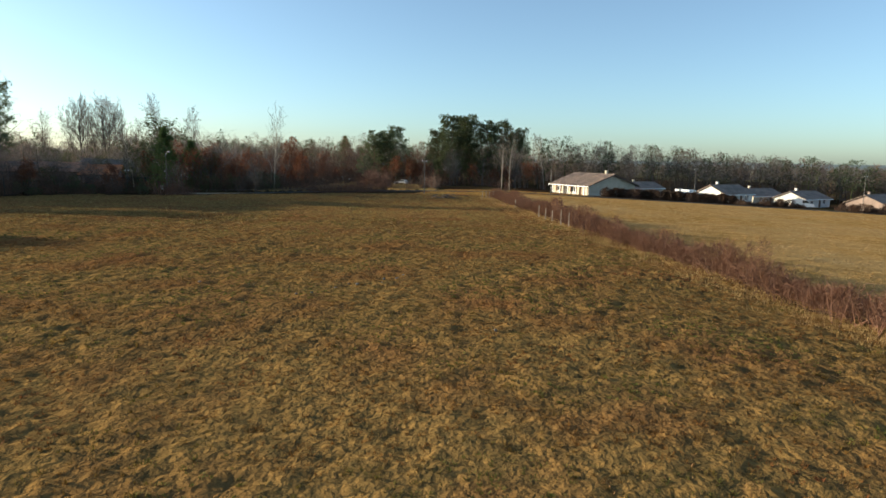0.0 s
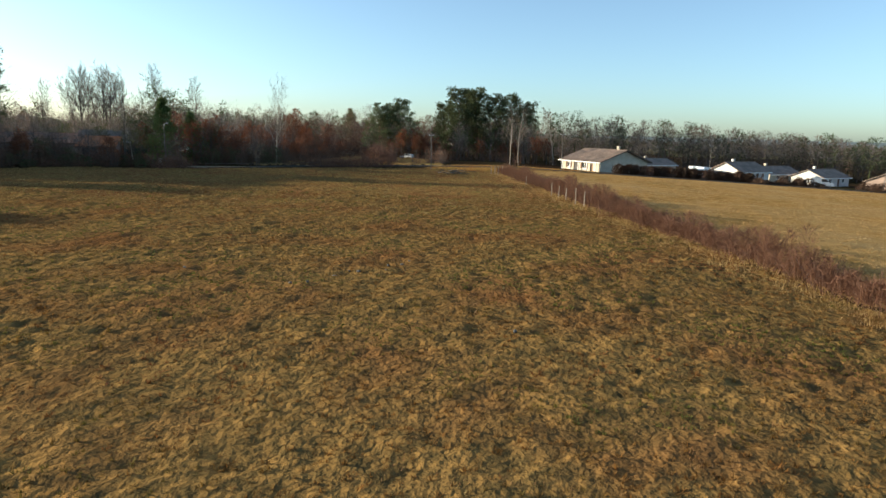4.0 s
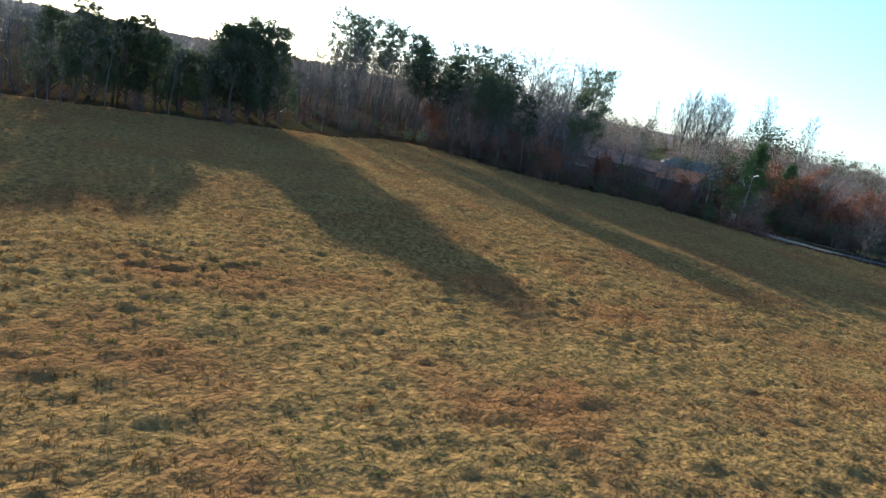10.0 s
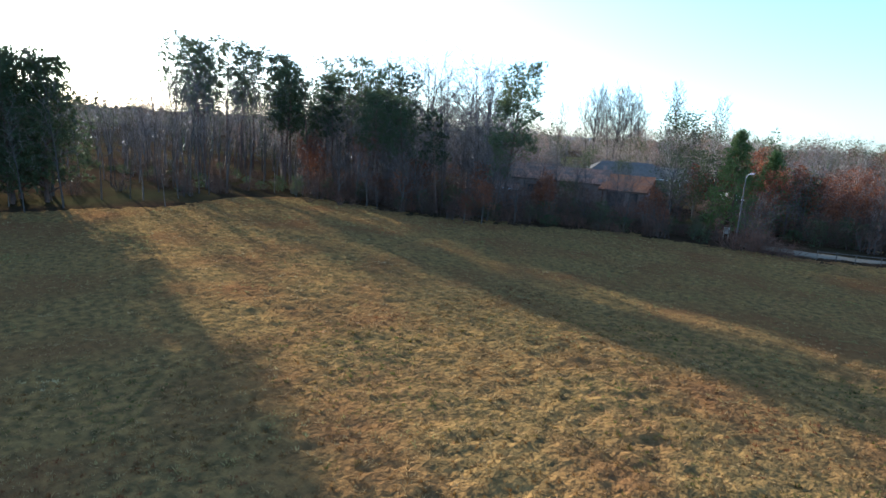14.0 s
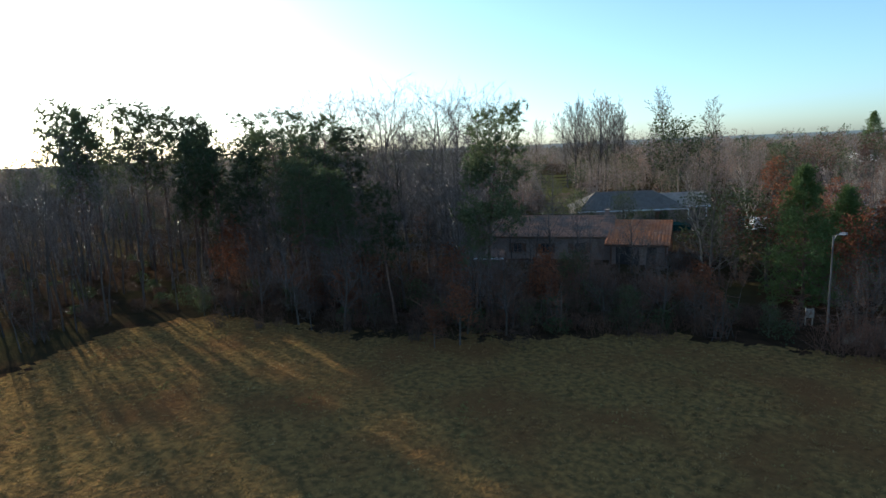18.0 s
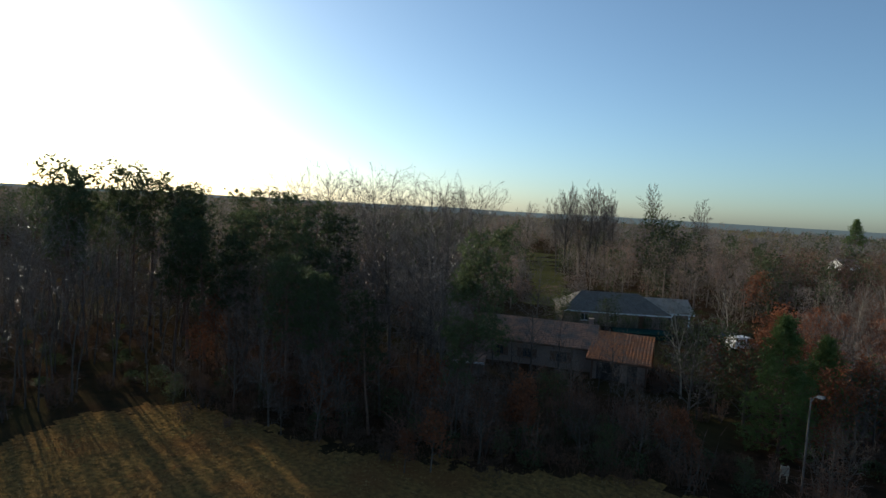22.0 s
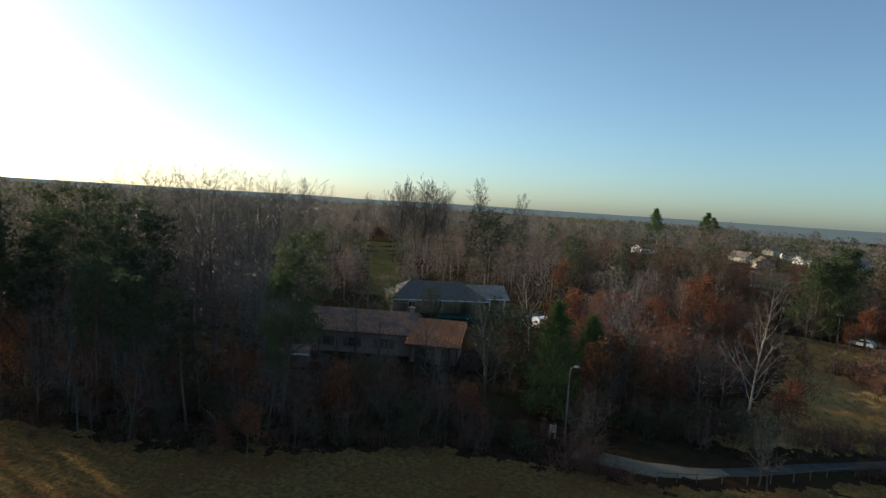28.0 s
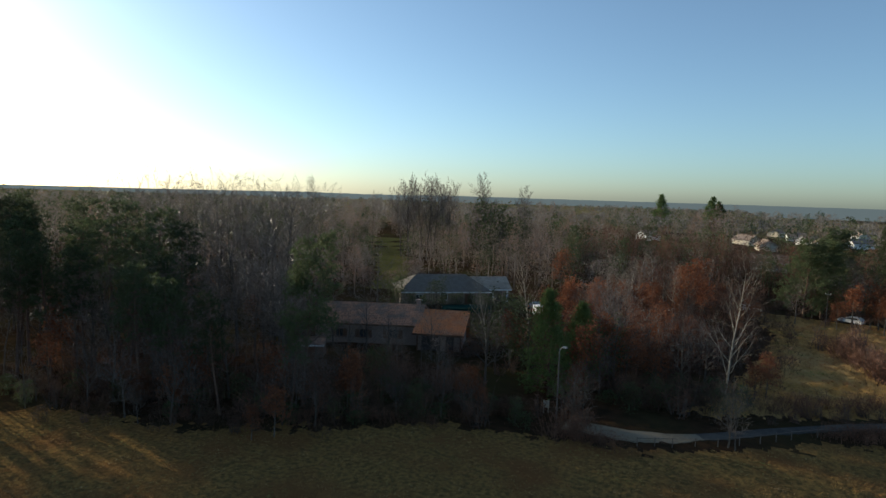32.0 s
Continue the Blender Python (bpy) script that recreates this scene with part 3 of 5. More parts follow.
def shrub(seed):
    def go():
        rng = random.Random(seed)
        wood, twigs = Shape(), Shape()
        h, wide = rng.uniform(1.7, 3.2), rng.uniform(0.9, 2.0)
        for _ in range(rng.randint(11, 19)):
            a = rng.uniform(0, 6.28)
            r0, r1 = rng.uniform(0, 0.9), rng.uniform(0.2, 1.0) * wide
            base = Vector((math.cos(a) * r0, math.sin(a) * r0, -0.1))
            tip = Vector((math.cos(a + rng.gauss(0, 0.5)) * r1, math.sin(a + rng.gauss(0, 0.5)) * r1, h * rng.uniform(0.35, 1.15)))
            mid = base.lerp(tip, 0.5) + Vector((rng.gauss(0, 0.15), rng.gauss(0, 0.15), 0.2))
            wood.tube(base, mid, 0.035, 0.025, 3)
            wood.tube(mid, tip, 0.025, 0.0, 3)
            for _ in range(rng.randint(12, 20)):
                f = rng.uniform(0.05, 1)
                p = base.lerp(mid, f * 2) if f < 0.5 else mid.lerp(tip, f * 2 - 1)
                q = p + Vector((rng.gauss(0, 0.45), rng.gauss(0, 0.45), rng.gauss(0.15, 0.3)))
                q.z = max(q.z, 0.02)
                twigs.tube(p, q, 0.02, 0.0, 3)
        return wood, twigs, None
    return go


def bramble(seed):
    def go():
        rng = random.Random(seed)
        wood, twigs, lv = Shape(), Shape(), Shape()
        tips = []
        for _ in range(44):
            base = Vector((rng.gauss(0, 0.5), rng.gauss(0, 1.0), -0.1))
            top = base + Vector((rng.gauss(0, 0.4), rng.gauss(0, 0.45), rng.uniform(0.5, 1.4)))
            end = top + Vector((rng.gauss(0, 0.45), rng.gauss(0, 0.45), rng.uniform(-0.45, 0.35)))
            wood.tube(base, top, 0.013, 0.01, 3)
            wood.tube(top, end, 0.01, 0.0, 3)
            tips += [(top, Vector((0, 0, 1))), (base.lerp(top, 0.6), Vector((0, 0, 1))), (end, Vector((0, 0, 1)))]
        leaves_at(lv, rng, tips, 2, 0.05, 0.16, wide=0.4)
        return wood, twigs, lv
    return go


def great_birch(seed):
    def go():
        w, t, tips, r = tree_shapes(seed, 14.5, 0.13, count=(1, 22, 8, 6), angle=(40, 38, 38), ratio=(0.36, 0.42, 0.5), lift=(0.02, 0.12, 0.04, 0.0), wobble=(0.07, 0.14, 0.2, 0.2), thin=(0.36, 0.42, 0.5), shape=lambda f: 1.25 - 0.85 * f, twig_level=2, least=0.015, steps=(9, 6, 2, 1), **{"from": (0.16, 0.2, 0.15)})
        return w, t, None
    return go


for s in (11, 12, 13, 14):
    prototype("oak", "bare_tree", "leafless grey-brown broadleaf tree with fine twigs", "tree", BARK, TWIG, bare_oak(s))
prototype("lane_tree", "small_bare_tree", "small many-branched bare tree with tan twigs at the lane", "tree", BARK, TWIG_PALE, bare_oak(15))
for s in (21, 22, 23):
    prototype("rust", "oak_tree", "small oak holding rust-brown winter leaves", "tree", BARK, TWIG_RED, rust_oak(s), RUST)
for s in (31, 32, 33):
    prototype("birch", "birch_tree", "leafless birch with pale bark and upswept twigs", "tree", BARK_BIRCH, TWIG_PALE, birch(s))
prototype("great_birch", "birch_tree", "tall leafless birch with white forked limbs", "tree", BARK_BIRCH, TWIG_PALE, great_birch(38))
for s in (41, 42, 43):
    prototype("poplar", "poplar_tree", "tall leafless poplar with upright branches", "tree", BARK, TWIG, poplar(s))
for s in (51, 52, 53):
    prototype("sapling", "young_tree", "slender leafless young tree at the meadow's edge", "tree", BARK, TWIG, sapling(s))
for s in (61, 62, 63):
    prototype("pine", "pine_tree", "tall pine with a bare trunk and open dark green crown", "tree", BARK_PINE, TWIG, pine(s), NEEDLE)
prototype("thick_pine", "pine_tree", "tall pine with a long trunk and rounded thick crown", "tree", BARK_PINE, TWIG, pine(66, 0.5, 0.2, 19, 1.0, 5), NEEDLE)
prototype("great_pine", "pine_tree", "tall pine with a broad clumped green crown", "tree", BARK_PINE, TWIG, pine(64, 0.38, 0.25, 16, 1.0, 6), NEEDLE)
for s in (71, 72):
    prototype("pine_dense", "pine_tree", "broad dense dark green pine", "tree", BARK_PINE, TWIG, pine_dense(s), NEEDLE)
for s in (81, 82):
    prototype("spruce", "fir_tree", "dark green conical fir tree", "tree", BARK_PINE, TWIG, spruce(s), SPRUCE)
for s in (91, 92):
    prototype("holm", "evergreen_tree", "rounded dark evergreen broadleaf tree", "tree", BARK, TWIG, holm(s), EVERGREEN)
for s in (101, 102, 103, 104, 105, 106):
    prototype("shrub", "shrub", "leafless brown shrub of many thin stems", "shrub", BARK, TWIG_RED, shrub(s))
for s in (111, 112, 113):
    prototype("bramble", "bramble_bush", "low tangle of reddish-brown brambles in the hedge", "bush", TWIG_RED, TWIG_RED, bramble(s), BRAMBLE)

rng = random.Random(5)
# single trees that stand out
place("great_pine", -79.0, 110.5, 1.02, 20, label="tall open-crowned pine at the wood's edge", which=0)
place("great_birch", -41.0, 136.5, 1.05, 40, label="tall leafless birch with white forked trunk", which=0)
for x, y, s in ((-143, 240.5, 1.1), (-139, 243, 1.0), (-135, 238.5, 1.12), (-131, 244, 1.05), (-147, 242, 0.95), (-156, 237, 0.9), (-128, 242, 0.98), (-117, 248, 1.15), (-105.5, 251, 1.0), (-141, 237, 1.05), (-137, 246, 1.1), (-145, 246, 1.0), (-133, 240, 1.0), (-308, 391, 1.3), (-215, 420, 1.2)):
    place("poplar", x, y, s, rng=rng)
for x, y, s in ((-113, 240, 2.25), (-100, 228, 1.55), (-107, 236, 1.9)):
    place("holm", x, y, s, rng=rng)
place("spruce", -58.6, 127.7, 0.84, 0, which=0, tall=1.16, label="dark green conical fir beside the lamp post")
place("spruce", -56.5, 134.5, 0.8, 80, which=1, tall=1.0)
for x, y, s in ((-62.5, 132.5, 0.9), (-66.5, 136.5, 1.0), (-53.5, 135.5, 0.8), (-71, 139.5, 0.95)):
    place("holm", x, y, s, rng=rng)
place("pine_dense", -22.3, 214, 1.0, 0, which=0, tall=1.15, label="dark cone-shaped pine past the lane")
for x, y, s in ((-4, 226, 1.45), (2, 232, 1.5), (8, 224, 1.35), (13, 236, 1.4), (-9, 232, 1.2), (-1, 240, 1.5), (18, 228, 1.2), (-29, 203, 1.0), (-25.6, 206.5, 1.02)):
    place("pine_dense", x, y, s, rng=rng)
place("pine", 24, 250, 1.3, rng=rng)
for x, y in ((9, 178), (11, 176), (24, 200)):
    place("birch", x, y, 0.95, rng=rng)
# thick evergreens and oaks whose long shadows cross the meadow
for x, y, s in ((-104.5, 42, 0.66), (-104, 46.5, 0.66), (-105, 50.5, 0.7), (-104, 54, 0.6), (-105, 57.5, 0.52), (-104, 60.5, 0.5), (-105.5, 64, 0.8), (-104, 66.5, 0.83), (-104.5, 69.5, 0.92), (-108, 68, 0.93), (-109, 64.5, 0.85), (-110, 58, 0.55), (-109.5, 53, 0.74), (-110, 47, 0.76)):
    place("pine_dense", x, y, s, rng=rng)
for x, y, s in ((-107, 60, 0.55), (-112, 66.5, 1.02), (-109, 71, 1.0), (-113, 71, 1.06), (-111, 56, 0.62), (-116, 65, 1.0), (-106, 38, 0.75), (-107, 34, 0.75), (-112, 50, 0.85), (-113, 42, 0.85)):
    place("oak", x, y, s, rng=rng)
for x, y, s in ((-53.9, 120.2, 1.2), (-52.9, 120.5, 1.1), (-54.6, 119.6, 1.0), (-57.8, 120.8, 0.75)):
    place("shrub", x, y, s, rng=rng, label="leafless brown shrub round the street lamp's foot")

WEST_THIN = [(-94, 28), (-96, 60), (-98, 86), (-118, 88), (-118, 28)]
WOOD_EDGE = [(-106, 100.5), (-95, 100.5), (-86, 103.5), (-79, 107), (-73, 111.5), (-78, 117), (-88, 110), (-106, 106)]
WOOD_FRONT = [(-106, 104), (-92, 108), (-80, 115), (-80, 118), (-92, 121), (-104, 120), (-136, 122), (-136, 106)]
WOOD_NORTH = [(-55, 131), (-62, 138), (-66, 180), (-62, 222), (-46, 220), (-45, 150), (-48, 133)]
GARDEN_EDGE = [(-73, 113), (-64, 118), (-62, 120.5), (-66, 122.5), (-80, 124), (-84, 122)]


def scatter(poly, gap, seed, kinds, sizes=(0.8, 1.15), avoid=(), thin=0.0):
    """Trees at uneven steps over a patch of ground."""
    r = random.Random(seed)
    xs, ys = [p[0] for p in poly], [p[1] for p in poly]
    for ix in range(int((max(xs) - min(xs)) / gap) + 1):
        for iy in range(int((max(ys) - min(ys)) / gap) + 1):
            x, y = min(xs) + (ix + r.uniform(-0.48, 0.48)) * gap, min(ys) + (iy + r.uniform(-0.48, 0.48)) * gap
            pick, s, a, t = r.random(), r.uniform(*sizes), r.uniform(0, 360), r.uniform(0.9, 1.12)
            if not inside(poly, [x], [y])[0] or any(inside(v, [x], [y])[0] for v in avoid):
                continue
            if thin and sunny(x, y) and r.random() < thin:
                continue
            for k, w in kinds:
                pick -= w
                if pick <= 0:
                    place(k, x, y, s, a, r, tall=t)
                    break


# tall pines that stand over the wood's corner, younger ones before them
for x, y, s in ((-113, 101.5, 1.02), (-117, 105, 1.1), (-109, 103, 0.98), (-121, 106, 1.15), (-113, 108, 1.1), (-105, 104.5, 0.95), (-100, 106, 0.86), (-97, 109.5, 0.9), (-104, 110, 1.05), (-108, 111, 1.1), (-94, 107, 0.75), (-101, 114, 1.1), (-120, 113, 1.25), (-126, 109, 1.25), (-114, 117, 1.25), (-110, 116, 1.2)):
    place("pine", x, y, s, rng=rng, tall=0.96)
for x, y, s in ((-130, 96.5, 1.03), (-135.5, 100, 1.1), (-138.5, 105, 1.15), (-127, 94.8, 0.94), (-134.5, 108, 1.1), (-141.5, 97.5, 1.15), (-131, 104, 1.03), (-128, 110, 1.02)):
    place("thick_pine", x, y, s, rng=rng)
for x, y, s in ((-84.3, 104.6, 0.72), (-89, 103.5, 0.8), (-93, 102.5, 0.85), (-79.2, 109, 0.6)):
    place("pine", x, y, s, rng=rng, label="young pine at the meadow's edge")
# tall bare oaks behind them, up to the tiled house
for x, y, s in ((-93, 122.5, 1.05), (-97, 125.3, 1.2), (-89.5, 119.5, 0.9), (-104, 126, 1.38), (-99, 121, 1.15), (-106, 133, 1.54), (-111, 129, 1.56), (-103, 139, 1.48), (-110, 140, 1.56), (-117, 136, 1.62), (-116, 126, 1.55), (-122, 130, 1.62), (-113, 121, 1.5), (-124, 121, 1.56), (-128, 138, 1.62), (-106, 146, 1.45), (-100, 131, 1.42), (-122, 145, 1.58), (-114, 148, 1.54)):
    place("oak", x, y, s, rng=rng, label="tall leafless oak with a dense reddish-brown crown")


def sunny(x, y):
    """The strip west of the meadow's corner where only thin stems let the low sun through."""
    return 58 < 0.158 * x + y < 74.5 and -170 < x < -90


scatter(WEST_THIN, 3.9, 200, (("sapling", 0.86), ("shrub", 0.14)), (0.7, 1.25), thin=0.25)
WEST_CORNER = [(-104, 84), (-105, 99), (-112, 100.5), (-150, 110), (-150, 86)]
scatter(WEST_CORNER, 3.7, 211, (("sapling", 0.88), ("shrub", 0.12)), (0.9, 1.5))
scatter(WOOD_EDGE, 3.0, 207, (("sapling", 0.3), ("oak", 0.3), ("shrub", 0.24), ("rust", 0.1), ("holm", 0.06)), (0.5, 0.8))
scatter(WOOD_FRONT, 4.5, 201, (("oak", 0.66), ("sapling", 0.22), ("rust", 0.12)), (0.62, 0.98))
scatter([(-92, 124), (-89, 131), (-104, 138), (-134, 144), (-134, 135), (-108, 129)], 4.0, 212, (("oak", 0.8), ("rust", 0.2)), (0.45, 0.62))
scatter(WOOD_NORTH, 3.9, 202, (("rust", 0.42), ("oak", 0.32), ("shrub", 0.1), ("sapling", 0.14), ("birch", 0.02)), (0.46, 0.8))
scatter([(-56, 130), (-64, 140), (-62, 156), (-44, 156), (-42, 142), (-46, 132)], 3.4, 208, (("shrub", 0.55), ("rust", 0.15), ("oak", 0.3)), (0.4, 0.7))
scatter([(-45, 140), (-44, 215), (-36, 215), (-36, 150)], 5.0, 210, (("rust", 0.5), ("shrub", 0.3), ("oak", 0.2)), (0.32, 0.5))
scatter([(-34, 196), (-24, 190), (24, 196), (26, 214), (-30, 212)], 4.0, 209, (("shrub", 0.45), ("oak", 0.3), ("rust", 0.25)), (0.5, 0.85))
scatter(GARDEN_EDGE, 3.0, 203, (("shrub", 0.5), ("sapling", 0.2), ("oak", 0.2), ("rust", 0.06), ("holm", 0.04)), (0.3, 0.52))


# undergrowth along the wood's edge, the lane and the gardens
def along(line, step, kind, seed, size, spread=1.0, z=0.0):
    r = random.Random(seed)
    for (ax, ay), (bx, by) in zip(line, line[1:]):
        n = max(1, int(math.hypot(bx - ax, by - ay) / step))
        for k in range(n):
            f = (k + r.uniform(0, 0.9)) / n
            d = math.degrees(math.atan2(by - ay, bx - ax)) - 90
            place(kind, ax + (bx - ax) * f + r.gauss(0, spread), ay + (by - ay) * f + r.gauss(0, spread), r.uniform(*size), d + r.uniform(-20, 20), r, z=z)


EDGE = [(-106, 99.5), (-95, 100), (-86, 102.5), (-78, 106.5), (-71, 112), (-64, 116.5), (-60, 118)]
along(EDGE, 2.6, "shrub", 301, (0.4, 1.4), 1.7)
along(EDGE[1:], 4.0, "rust", 321, (0.25, 0.5), 1.8)
along(EDGE, 3.0, "oak", 322, (0.25, 0.5), 2.0)
along(EDGE, 2.0, "bramble", 323, (0.7, 1.3), 1.6)
along(EDGE, 6.0, "holm", 324, (0.2, 0.42), 1.5)
along([(-100, 102), (-88, 106), (-79, 111), (-72, 117)], 3.0, "shrub", 302, (0.9, 1.8), 2.2)
along([(-58, 133), (-50, 131), (-44, 131.5), (-40, 137)], 1.7, "shrub", 303, (0.8, 1.3), 1.0)
along([(-37, 134), (-30, 139), (-20, 146)], 1.2, "bramble", 325, (1.0, 1.5), 0.7)
along([(-13, 152), (-8, 165), (-12, 190)], 2.4, "shrub", 305, (0.8, 1.3), 1.2)
along(HEDGE, 1.2, "bramble", 306, (0.55, 1.35), 0.6)
along([(30, 151), (44, 148.5), (58, 146)], 2.2, "shrub", 307, (0.6, 0.8), 0.5)
along([(58, 146), (70.5, 143.8)], 4.0, "shrub", 308, (0.4, 0.65), 0.6)
along([(77, 142), (90, 138), (106, 131), (135, 120)], 4.0, "shrub", 316, (0.45, 0.75), 0.7)
along([(-38, 215), (-10, 207), (20, 200)], 3.0, "shrub", 309, (1.0, 1.5), 1.8)
place("shrub", 6.8, 147, 1.5, rng=rng, label="round leafless shrub beside the lane")
place("lane_tree", -40.2, 121.9, 0.44, rng=rng)
place("lane_tree", -39.6, 121.6, 0.36, rng=rng)
along([(-27, 173), (-24, 166), (-22, 155)], 0.9, "shrub", 334, (1.2, 1.7), 1.2)
along([(-27, 173), (-24, 166), (-22, 155)], 1.0, "bramble", 335, (1.4, 2.1), 1.2)
along([(-36.5, 131.8), (-28.5, 137.6), (-19, 143.6)], 1.0, "shrub", 336, (0.4, 0.75), 0.6)
for x, y, s in ((-53.8, 120.5, 0.4), (-53.0, 120.9, 0.36), (-54.5, 120.0, 0.3)):
    place("oak", x, y, s, rng=rng, label="leafless brown bush by the street lamp")
place("rust", -36.9, 139.2, 0.5, rng=rng, label="rust-leaved young oak beside the birch")
place("rust", -38.0, 138.2, 0.4, rng=rng)
along([(-54, 117.2), (-49.2, 116.9)], 0.8, "bramble", 331, (1.0, 1.5), 0.5)
along([(-52.5, 117.6), (-49, 117.2)], 1.3, "shrub", 332, (0.5, 0.9), 0.4)
along([(-31, 129.0), (-26, 132.2), (-19, 136.5)], 0.9, "bramble", 333, (1.0, 1.5), 0.4)
for x, y, k, s in ((-66, 127, "oak", 0.75), (-72, 126.5, "oak", 0.42), (-78, 127, "oak", 0.5), (-82, 131.5, "oak", 0.55), (-76, 132.5, "oak", 0.5), (-87, 133.5, "oak", 0.62), (-69.5, 124.5, "sapling", 0.5), (-75, 124, "sapling", 0.55), (-66.5, 131.5, "oak", 0.5), (-55.2, 126, "rust", 0.45), (-70, 137, "birch", 0.75), (-68.5, 150, "birch", 0.8), (-64, 143, "rust", 0.9), (-55.5, 157, "rust", 1.1), (-48.5, 178, "rust", 1.15), (-90, 160, "holm", 0.7), (-96, 157, "holm", 0.75), (-104, 162, "oak", 0.8), (-85, 205, "oak", 1.0), (-78, 200, "rust", 1.0), (-95, 210, "oak", 1.0)):
    place(k, x, y, s, rng=rng)


along([(-100, 160), (-91, 166), (-83, 173)], 1.3, "holm", 310, (0.24, 0.36), 0.5)
along([(-80, 124), (-71, 124.5), (-63, 123.5)], 1.5, "shrub", 313, (0.6, 1.05), 1.2)
along([(-90, 133), (-80, 132), (-72, 134)], 2.2, "oak", 314, (0.25, 0.45), 1.5)
along([(-66, 134), (-62, 150), (-66, 172)], 2.5, "rust", 315, (0.5, 0.85), 1.5)
along([(-76, 134), (-70, 140), (-68, 152)], 2.8, "shrub", 311, (0.8, 1.2), 1.0)
along([(-70, 133), (-62, 130.5), (-57, 129)], 2.2, "shrub", 312, (0.6, 1.1), 1.0)


# ---- woods in the distance and undergrowth, joined: too many to tell apart ----
CROWN_BARE = leafy("bare_crowns", (0.112, 0.092, 0.08), (0.155, 0.126, 0.108), 0.35, patches=[((0.1, 0.076, 0.06), 0.11, 0.5, 0.62), ((0.17, 0.105, 0.078), 0.08, 0.53, 0.64)])
CROWN_RUSSET = leafy("russet_crowns", (0.145, 0.075, 0.05), (0.11, 0.065, 0.047), 0.3, patches=[((0.2, 0.085, 0.045), 0.1, 0.5, 0.6), ((0.1, 0.07, 0.055), 0.13, 0.52, 0.64)])
CROWN_DARK = leafy("dark_undergrowth", (0.06, 0.038, 0.027), (0.09, 0.055, 0.036), 0.2)
CROWN_RED = leafy("reddish_undergrowth", (0.135, 0.068, 0.045), (0.085, 0.05, 0.037), 0.3, patches=[((0.17, 0.075, 0.042), 0.16, 0.52, 0.63), ((0.075, 0.05, 0.036), 0.2, 0.53, 0.65)])
HEDGE_RED = leafy("bramble_red", (0.185, 0.09, 0.054), (0.12, 0.062, 0.04), 0.3)
CROWN_GREEN = leafy("evergreen_crowns", (0.035, 0.052, 0.022), (0.07, 0.082, 0.034), 0.25)
FAR_WOOD = leafy("far_bare_woods", (0.135, 0.122, 0.115), (0.18, 0.163, 0.152), 0.4)
FAR_PINE = leafy("far_pine_woods", (0.045, 0.06, 0.04), (0.06, 0.072, 0.045), 0.3)


def crowns(name, seed, spots, mat, label, n, length, width, low=0.2, up=0.8, category="woods"):
    """Trees or bushes of one patch: tapering stems under uneven crowns of many thin twigs or leaves. spots: x, y, height, half width."""
    r = np.random.RandomState(seed)
    S = np.array(spots)
    x, y, h, w, p1, p2 = (np.repeat(q, n) for q in (S[:, 0], S[:, 1], S[:, 2], S[:, 3], r.uniform(0, 6.28, len(S)), r.uniform(0, 6.28, len(S))))
    m = len(x)
    g = r.uniform(0, 1, m) ** 0.85
    a = r.uniform(0, 6.283, m)
    lobe = 1 + 0.22 * np.sin(3 * a + p1) + 0.18 * np.sin(2 * a + 5 * g + p2)
    q = w * np.sin(3.1416 * (0.14 + 0.81 * g)) ** 0.7 * np.sqrt(r.uniform(0.05, 1, m)) * lobe
    c = np.stack([x + np.cos(a) * q, y + np.sin(a) * q, land(x, y) + h * (low + (1 - low) * g * (0.88 + 0.12 * lobe))], -1)
    d = np.stack([np.cos(a) * 0.6, np.sin(a) * 0.6, np.full(m, up)], -1) + r.normal(0, 0.45, (m, 3))
    d *= (length * r.uniform(0.5, 1.3, m) / np.linalg.norm(d, axis=1))[:, None]
    s = np.cross(d, r.normal(0, 1, (m, 3)))
    s *= (width * r.uniform(0.5, 1.2, m) / np.maximum(np.linalg.norm(s, axis=1), 1e-6))[:, None]
    twigs = np.stack([c - s, c + s, c + d], 1).reshape(-1, 3)
    stems = []
    foot = np.stack([S[:, 0], S[:, 1], land(S[:, 0], S[:, 1])], -1)
    for k in range(3):
        for j in (k, k + 1):
            stems.append(foot + np.stack([np.cos(j * 2.094) * 0.014 * S[:, 2], np.sin(j * 2.094) * 0.014 * S[:, 2], np.full(len(S), -0.2)], -1))
        stems.append(foot + np.stack([r.normal(0, 0.02, len(S)) * S[:, 2], r.normal(0, 0.02, len(S)) * S[:, 2], 0.62 * S[:, 2]], -1))
    v = np.concatenate([twigs, np.stack(stems, 1).reshape(-1, 3)])
    me = bpy.data.meshes.new(name)
    me.vertices.add(len(v))
    me.vertices.foreach_set("co", v.ravel())
    me.loops.add(len(v))
    me.loops.foreach_set("vertex_index", np.arange(len(v), dtype=np.int32))
    me.polygons.add(len(v) // 3)
    me.polygons.foreach_set("loop_start", np.arange(0, len(v), 3, dtype=np.int32))
    me.materials.append(mat)
    me.update(calc_edges=True)
    return tagged(new(name, me), label, category, kind="stuff")


